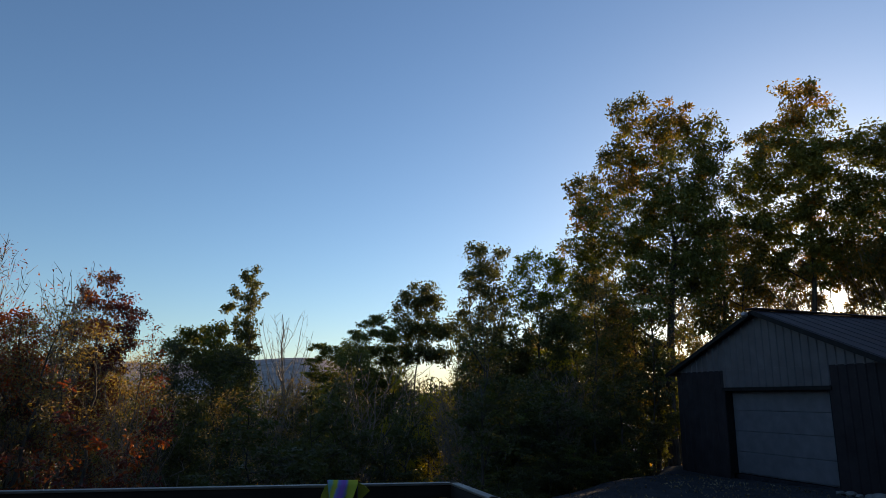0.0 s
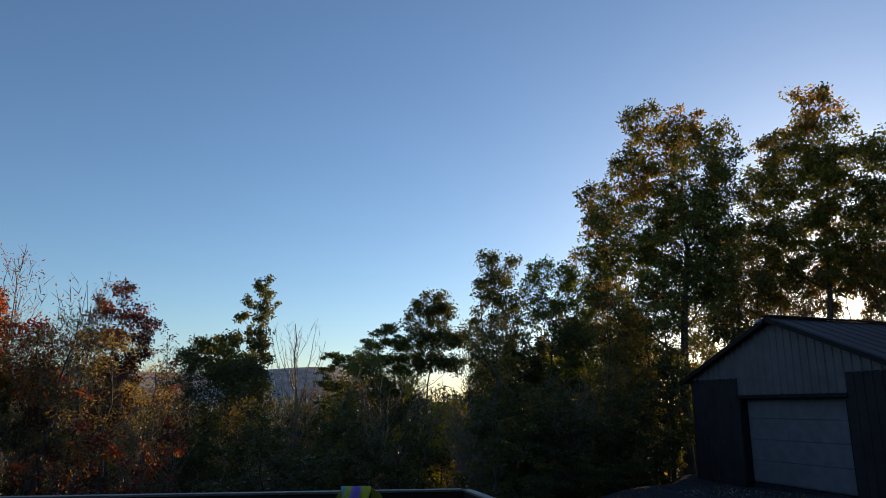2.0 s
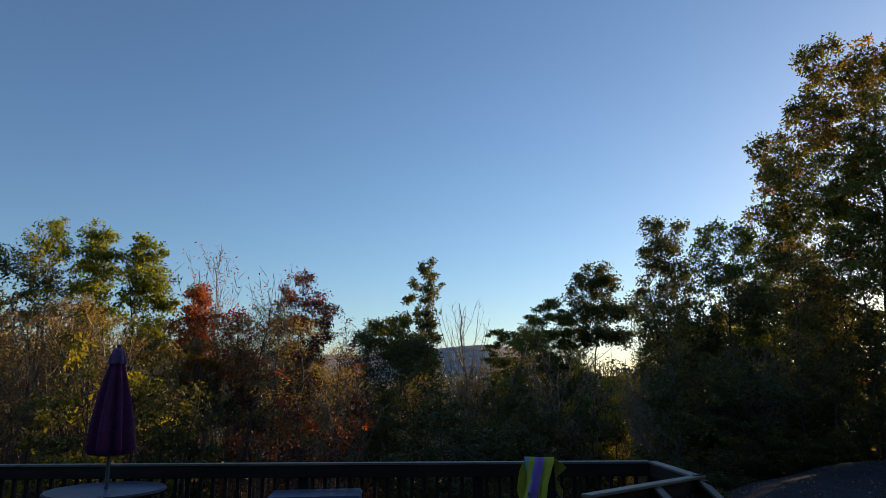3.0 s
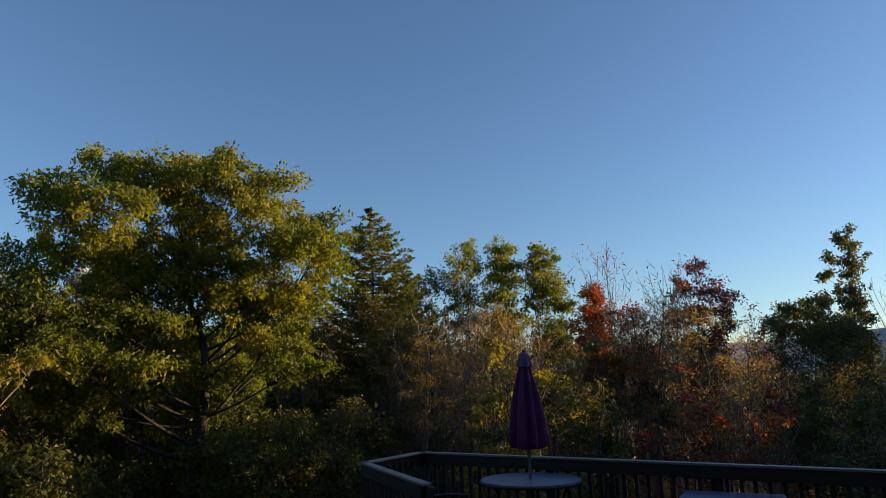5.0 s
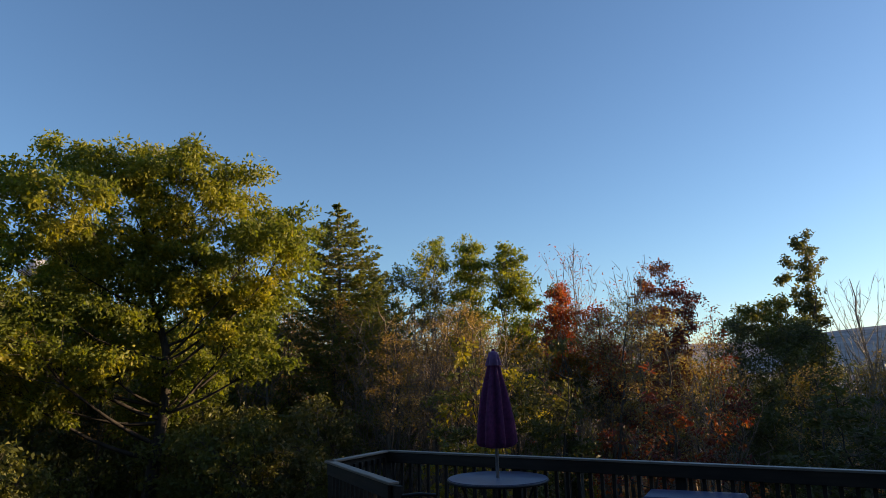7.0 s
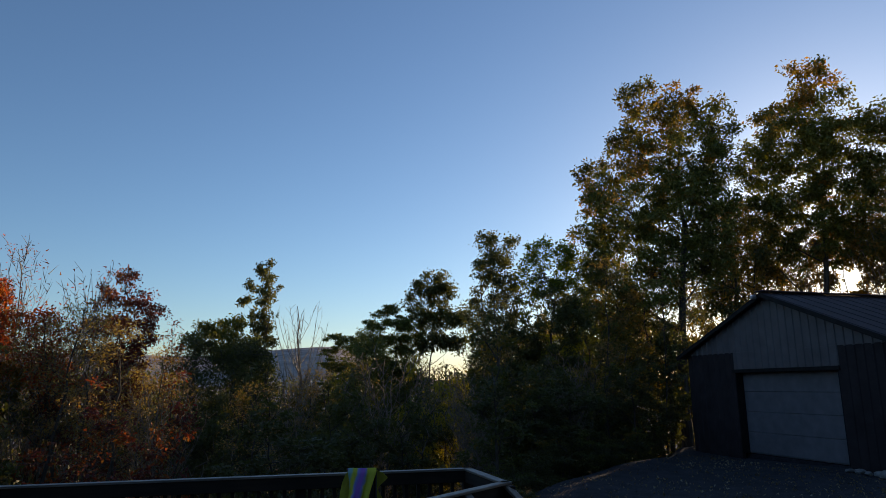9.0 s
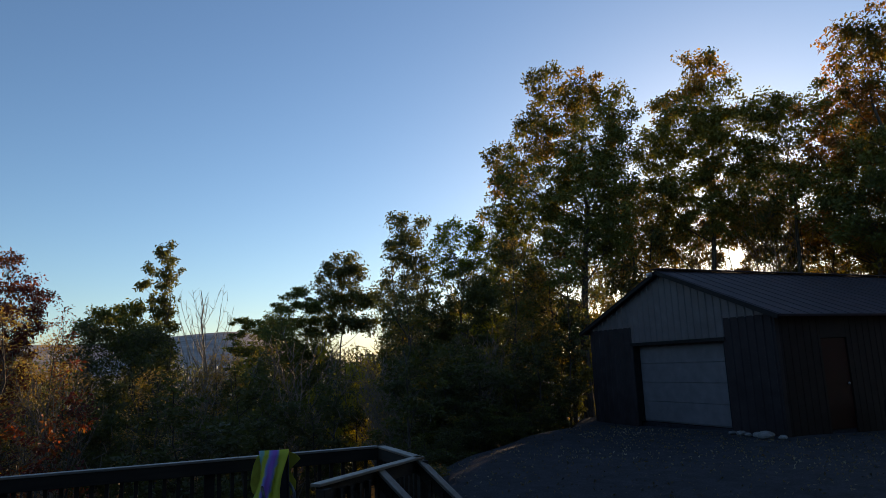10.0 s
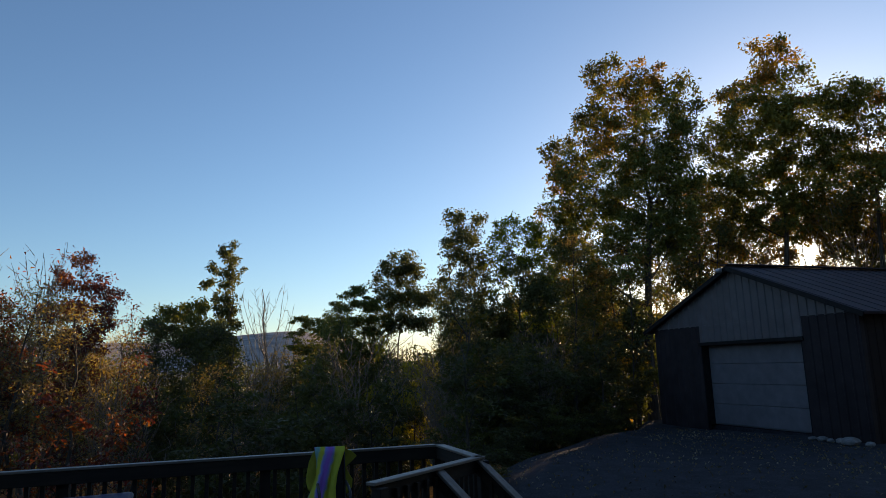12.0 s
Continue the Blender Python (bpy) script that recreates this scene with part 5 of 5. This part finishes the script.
KINDS = {
    "green": young(-17.0, 12.0, 6.2, 1.5, "young green tree in the underwood", leaf_green, 17, 0.14, 0.06, 61),
    "dark": young(3.0, 26.0, 7.0, 1.6, "dark leafy young tree in the underwood", leaf_dark, 20, 0.15, 0.06, 62, low=0.22, masses=11),
    "yellow": young(-9.4, 27.5, 3.6, 1.2, "young tree with yellow leaves in the underwood", leaf_yellow, 15, 0.12, 0.045, 63),
    "rust": young(7.0, 22.0, 6.4, 1.5, "young tree with green and brown leaves in the underwood", leaf_dark, 16, 0.13, 0.06, 64, turning=leaf_rust),
    "red": young(-5.0, 22.0, 5.4, 1.3, "maroon-leaved young tree in the underwood", leaf_maroon, 14, 0.12, 0.05, 65, turning=leaf_red),
    "twiggy": tree(-10.0, 19.0, 3.2, 1.4, "thin nearly bare young tree in the underwood", leaf_brown, "bare", 0.2, 700, 0.065, 0.05, 66, brown_bark, name="young_tree", group="underwood"),
    "pole": tree(-12.0, 21.0, 4.6, 1.2, "slim pole of a tree with a small high crown", leaf_brown, "young", 0.55, 1800, 0.08, 0.075, 67, bark, name="young_tree", group="underwood"),
}
TOPS_AZ = [-95, -75, -62, -50, -40, -33, -27, -22, -16, -11, -8, -6, -4, -1, 1, 3, 6, 9, 12, 14, 15.5, 18, 24, 38]
TOPS_EL = [9, 9, 8, 7.5, 7, 7, 6, 6.5, 6, 4, 2, -1.0, 3.5, 3, 1.5, 1.5, 2.5, 3.5, 3.5, 0, 0, 7, 10, 10]


def kind_for(az, rng):
    if az < -40:
        names, w = ("green", "dark", "yellow", "rust", "twiggy", "pole"), (0.26, 0.22, 0.02, 0.12, 0.12, 0.26)
    elif az < -22:
        names, w = ("green", "rust", "yellow", "twiggy", "red", "pole"), (0.12, 0.1, 0.06, 0.34, 0.05, 0.33)
    elif az < -4:
        names, w = ("dark", "rust", "red", "yellow", "twiggy", "pole"), (0.3, 0.1, 0.16, 0.03, 0.18, 0.23)
    elif az < 15:
        names, w = ("dark", "rust", "green", "yellow", "pole", "twiggy"), (0.48, 0.06, 0.06, 0.06, 0.22, 0.12)
    else:
        names, w = ("dark", "rust", "green", "twiggy", "pole"), (0.3, 0.26, 0.12, 0.14, 0.18)
    return str(rng.choice(names, p=np.array(w) / sum(w)))


def plant_underwood():
    rng = np.random.default_rng(7)
    taken = []
    tries = 0
    while len(taken) < 160 and tries < 6000:
        tries += 1
        az, r = rng.uniform(-95, 36), 11 + 34 * rng.random() ** 0.8
        x, y = r * math.sin(radians(az)), r * math.cos(radians(az))
        edge = float(np.interp(x, EDGE_X, EDGE_Y))
        if max(y - edge, -5.6 - x) < 2.2 or (x > 8 and y < 19.5) or abs(az + 57) < 4 and r < 16 or r < 13 and az < -40:
            continue
        if (abs((x - 8) * 0.69 - (y - 30.7) * 0.72) < 2.2 and y > 31.5) or (-46 < az < -27 and r > 15 and rng.random() < 0.55):
            continue
        if 12.6 < az < 16.4 and r < 29.5 and rng.random() < 0.8:
            continue
        gap = 1.6 if r < 25 else 2.0
        if any((x - a) ** 2 + (y - b) ** 2 < gap * gap for a, b in taken):
            continue
        z = float(ground_z(x, y)) - 0.1
        top = 1.75 + r * math.tan(radians(float(np.interp(az, TOPS_AZ, TOPS_EL)))) * rng.uniform(0.45, 1.0) - rng.uniform(0, 0.8)
        if top - z < 1.6:
            continue
        src = KINDS[kind_for(az, rng)]
        own = HEIGHTS[src.name]
        k = min((top - z) / own, 2.1)
        wide = min(max(k, 0.8), 1.25) * rng.uniform(0.85, 1.1)
        copy_thing(src, pose(x, y, z, 0, 0, rng.uniform(0, 360)) @ Matrix.Diagonal((wide, wide, k, 1)))
        taken.append((x, y))


HEIGHTS = {}
for src in KINDS.values():
    HEIGHTS[src.name] = max(v.co.z for v in src.children[0].data.vertices)
plant_underwood()


def plant_wood():
    """Wood added behind the first trees, towards the sun, to shade the underwood; lanes let sun through."""
    rng = np.random.default_rng(9)
    taken = []
    while len(taken) < 38:
        x, y = rng.uniform(10, 44), rng.uniform(26, 66)
        az, r = math.degrees(math.atan2(x, y)), math.hypot(x, y)
        if abs((x - 8) * 0.69 - (y - 30.7) * 0.72) < 2.4 or az < 16.5 or abs((x - 13) * 0.69 - (y - 22) * 0.72) < 3 or abs((x - 8) * 0.69 - (y - 22) * 0.72) < 2.5 or any((x - a) ** 2 + (y - b) ** 2 < 9 for a, b in taken):
            continue
        z = float(ground_z(x, y)) - 0.1
        el = float(np.interp(az, [16.5, 19, 22, 26, 30, 41, 44, 49, 52, 60], [2.0, 5, 7, 10, 12, 12, 4.5, 4.5, 12, 12]))
        top = 1.75 + r * math.tan(radians(el)) * rng.uniform(0.75, 1.0)
        if -4.5 < (x + 13.3) * 0.69 - (y - 8.9) * 0.72 < 6.5:
            top = min(top, 1.4 + 0.148 * ((x + 13.3) * 0.72 + (y - 8.9) * 0.69) + rng.uniform(-0.5, 0.5))
        src = KINDS[str(rng.choice(["green", "dark", "rust"]))]
        k = (top - z) / HEIGHTS[src.name]
        wide = min(max(k, 0.9), 1.9)
        copy_thing(src, pose(x, y, z, 0, 0, rng.uniform(0, 360)) @ Matrix.Diagonal((wide, wide, k, 1)))
        taken.append((x, y))


plant_wood()


def plant_bank():
    """Low growth along the bank below the gravel."""
    rng = np.random.default_rng(41)
    for k in range(26):
        x = 3.2 + 0.36 * k
        y = float(np.interp(x, EDGE_X, EDGE_Y)) + rng.uniform(1.4, 5.5)
        z = float(ground_z(x, y)) - 0.1
        if 12.6 < math.degrees(math.atan2(x, y)) < 16.4:
            continue
        src = KINDS[str(rng.choice(["dark", "rust", "green", "twiggy"]))]
        up = rng.uniform(2.2, 4.0) / HEIGHTS[src.name]
        copy_thing(src, pose(x, y, z, 0, 0, rng.uniform(0, 360)) @ Matrix.Diagonal((0.75, 0.75, up, 1)))
    for k in range(20):
        x = 3.6 + 0.4 * k
        y = float(np.interp(x, EDGE_X, EDGE_Y)) + rng.uniform(0.7, 1.3)
        src = KINDS[("dark", "rust", "green")[k % 3]]
        up = rng.uniform(0.9, 1.5) / HEIGHTS[src.name]
        copy_thing(src, pose(x, y, float(ground_z(x, y)) - 0.25, 0, 0, rng.uniform(0, 360)) @ Matrix.Diagonal((0.4, 0.4, up, 1)))


plant_bank()


def plant_stems():
    """Slim dark stems with small high crowns along the edge of the wood."""
    rng = np.random.default_rng(71)
    for k in range(44):
        az = rng.uniform(-52, -22) if k % 2 else rng.uniform(-20, 34)
        r = rng.uniform(19, 27)
        x, y = r * math.sin(radians(az)), r * math.cos(radians(az))
        if 12.2 < az < 16.8 or -9 < az < -4 or (x > 8 and y < 19.5):
            continue
        src = KINDS[("pole", "pole", "twiggy")[k % 3]]
        z = float(ground_z(x, y)) - 0.1
        top = 1.75 + r * math.tan(radians(float(np.interp(az, TOPS_AZ, TOPS_EL)) * rng.uniform(0.8, 1.25)))
        up = max(top - z, 3.0) / HEIGHTS[src.name]
        wide = rng.uniform(0.8, 1.35)
        copy_thing(src, pose(x, y, z, rng.normal(0, 2.5), rng.normal(0, 2.5), rng.uniform(0, 360)) @ Matrix.Diagonal((wide, wide, up, 1)))


plant_stems()


def plant_thin_stand():
    """Slim poles and thin crowns between the garage and the low sun."""
    rng = np.random.default_rng(17)
    for k in range(20):
        az, r = 37 + 1.35 * k + rng.normal(0, 0.5), rng.uniform(31, 46)
        x, y = r * math.sin(radians(az)), r * math.cos(radians(az))
        z = float(ground_z(x, y)) - 0.1
        if 44.6 < az < 48.2:
            continue
        src = KINDS[("pole", "twiggy", "rust", "pole")[k % 4]]
        up = (1.75 + r * math.tan(radians(rng.uniform(10, 14))) - z) / HEIGHTS[src.name]
        copy_thing(src, pose(x, y, z, 0, 0, rng.uniform(0, 360)) @ Matrix.Diagonal((1.5, 1.5, up, 1)))


plant_thin_stand()


def close_yard():
    """Unseen trees added past the garage and behind the deck, to shade the yard and side wall."""
    rng = np.random.default_rng(21)
    for k in range(22):
        a = radians(78 + 4.6 * k)
        r = rng.uniform(23, 30)
        x, y = r * math.sin(a) + 4, r * math.cos(a)
        src = KINDS[str(rng.choice(["green", "dark", "rust"]))]
        z = float(ground_z(x, y)) - 0.1
        up = rng.uniform(9, 13) / HEIGHTS[src.name]
        copy_thing(src, pose(x, y, z, 0, 0, rng.uniform(0, 360)) @ Matrix.Diagonal((1.9, 1.9, up, 1)))


close_yard()


def far_woods():
    """Wooded land beyond the near trees, down in the valley."""
    rng = np.random.default_rng(5)
    for label, mat, r0, r1, n, h in (("dark wood in the valley beyond the slope", leaf_dark, 62, 110, 200, 8), ("brown and olive wood farther down the valley", leaf_rust, 70, 240, 420, 9)):
        az, r = rng.uniform(-105, 75, n), np.sqrt(rng.uniform(r0 ** 2, r1 ** 2, n))
        x, y = r * np.sin(np.radians(az)), r * np.cos(np.radians(az))
        z = ground_z(x, y)
        per = 120
        d = rng.normal(0, 1, (n, per, 3))
        d /= np.linalg.norm(d, axis=2)[:, :, None]
        d *= rng.uniform(0.3, 1, (n, per, 1)) ** 0.4
        hh = rng.uniform(0.7, 1.15, (n, 1)) * h
        c = np.stack([x[:, None] + d[:, :, 0] * hh * 0.36, y[:, None] + d[:, :, 1] * hh * 0.36, z[:, None] + hh * 0.55 + d[:, :, 2] * hh * 0.48], -1)
        ob = new("far_woods", leaves_mesh("far_woods", c.reshape(-1, 3), 0.8, mat, rng, 0.2, 0.8))
        tagged(ob, label, "woods", kind="stuff")


far_woods()


def middle_woods():
    """The wood that closes the view between the near trees, save for one gap onto the far hill."""
    rng = np.random.default_rng(15)
    n, per = 380, 420
    az, r = rng.uniform(-100, 22, n), rng.uniform(41, 62, n)
    el = np.interp(az, [-100, -60, -47, -28, -14, -9, -7.5, -4.5, -3, 0, 3, 9, 12, 17, 22], [8.5, 8.5, 8, 6.8, 4.8, 3.6, 0.8, 0.8, 2.0, 1.2, 1.6, 2.4, 2.3, 2.3, 2.6]) * rng.uniform(0.5, 1.0, n)
    x, y = r * np.sin(np.radians(az)), r * np.cos(np.radians(az))
    z = ground_z(x, y)
    top = 1.75 + r * np.tan(np.radians(el))
    high = np.maximum(top - z, 2.5)
    d = rng.normal(0, 1, (n, per, 3))
    d /= np.linalg.norm(d, axis=2)[:, :, None]
    d *= rng.uniform(0.05, 1, (n, per, 1)) ** 0.45
    lump = 1 + 0.25 * np.sin(d[:, :, 2] * 7 + az[:, None]) + 0.2 * np.sin(np.arctan2(d[:, :, 1], d[:, :, 0]) * 3 + r[:, None])
    wide = rng.uniform(1.3, 2.3, n)[:, None]
    c = np.stack([x[:, None] + d[:, :, 0] * wide * lump, y[:, None] + d[:, :, 1] * wide * lump, (z + high * 0.6)[:, None] + d[:, :, 2] * high[:, None] * 0.4], -1)
    for label, mat, pick in (("dull green wood on the slope below the deck", leaf_dark, c[(az > -26) | (az < -48)]), ("brown and rusty wood on the slope below the deck", leaf_brown, c[(az <= -26) & (az >= -48)])):
        tagged(new("middle_woods", leaves_mesh("middle_woods", pick.reshape(-1, 3), 0.24, mat, rng, 0.2, 0.5)), label, "woods", kind="stuff")
    stems = [(np.array([[a, b, g - 0.2], [a + 0.1, b, g + h * 0.5], [a, b + 0.1, g + h * 0.95]]), [0.13, 0.09, 0.03]) for a, b, g, h in zip(x, y, z, high)]
    tagged(new("middle_wood_stems", tubes_mesh("middle_wood_stems", stems, brown_bark, 5)), "slim brown stems of the wood on the slope", "woods", kind="stuff")


middle_woods()


# ---- sun and clouds ----
def build_sun_disc():
    m, nodes, links, p = node_mat("sun_glow")
    p.inputs["Base Color"].default_value = (0, 0, 0, 1)
    p.inputs["Emission Color"].default_value = (1.0, 0.86, 0.55, 1)
    p.inputs["Emission Strength"].default_value = 60
    bm = bmesh.new()
    bmesh.ops.create_uvsphere(bm, u_segments=24, v_segments=16, radius=29)
    ob = part("sun_disc", bm, m, None)
    ob.location = (2871, 2734, 536)
    tagged(ob, "low golden sun behind the trees", "sun", kind="structure")


build_sun_disc()


def cloud(az, el, wide, high, seed):
    """A small heaped cloud over the far ridge."""
    rng = np.random.default_rng(seed)
    m, nodes, links, p = node_mat("cloud_white")
    p.inputs["Base Color"].default_value = (0.4, 0.41, 0.46, 1)
    p.inputs["Roughness"].default_value = 1.0
    p.inputs["Specular IOR Level"].default_value = 0.0
    bump(nodes, links, noise_tex(nodes, links, 0.02, 5), p, 0.4, 10)
    bm = bmesh.new()
    for k in range(46):
        u = float(np.clip(rng.normal(0, 0.36), -0.7, 0.7))
        r = high * rng.uniform(0.28, 0.5) * (1.2 - 0.7 * abs(u))
        made = bmesh.ops.create_icosphere(bm, subdivisions=2, radius=r)["verts"]
        lift = abs(rng.normal(0, 0.30)) * (1 - abs(u)) * (1 + 0.5 * math.sin(5 * u + seed))
        bmesh.ops.translate(bm, vec=(u * wide / 2, rng.normal(0, 0.1) * wide, lift * high), verts=made)
    for f in bm.faces:
        f.smooth = True
    a, e, d = radians(az), radians(el), 3800
    ob = part("cloud", bm, m, None)
    ob.matrix_world = pose(d * math.sin(a) * math.cos(e), d * math.cos(a) * math.cos(e), d * math.sin(e), 0, 0, -az)
    fuse = ob.modifiers.new("fuse", "REMESH")
    fuse.mode, fuse.voxel_size, fuse.use_smooth_shade = "VOXEL", high * 0.06, True
    soft = ob.modifiers.new("soften", "SMOOTH")
    soft.iterations = 70
    tagged(ob, "small white cloud over the far ridge", "cloud", "clouds", "structure")


cloud(-71.0, 10.9, 300, 80, 1)
cloud(-62, 8.5, 420, 90, 2)
cloud(-49, 6.6, 380, 70, 3)
cloud(-32, 5.0, 420, 50, 5)



def fallen_leaves():
    """Pale dry leaves and pebbles scattered over the gravel."""
    rng = np.random.default_rng(31)
    n = 16000
    x, y = rng.uniform(3.0, 24, n), rng.uniform(0, 16, n)
    ok = (y < np.interp(x, EDGE_X, EDGE_Y) - 0.1) & ((x < 11.7) | (y < 10.2))
    ok &= rng.random(n) < np.where((y > 7) & (x > 9), 1.0, 0.45)
    x, y = x[ok], y[ok]
    c = np.stack([x, y, ground_z(x, y) + 0.045 + rng.uniform(0, 0.02, len(x))], 1)
    me = leaves_mesh("fallen_leaves", c, 0.045, dry_leaf, rng, 0.0, 0.7)
    tagged(new("fallen_leaves", me), "dry pale leaves scattered over the gravel", "leaves", kind="stuff")


fallen_leaves()
build_deck()
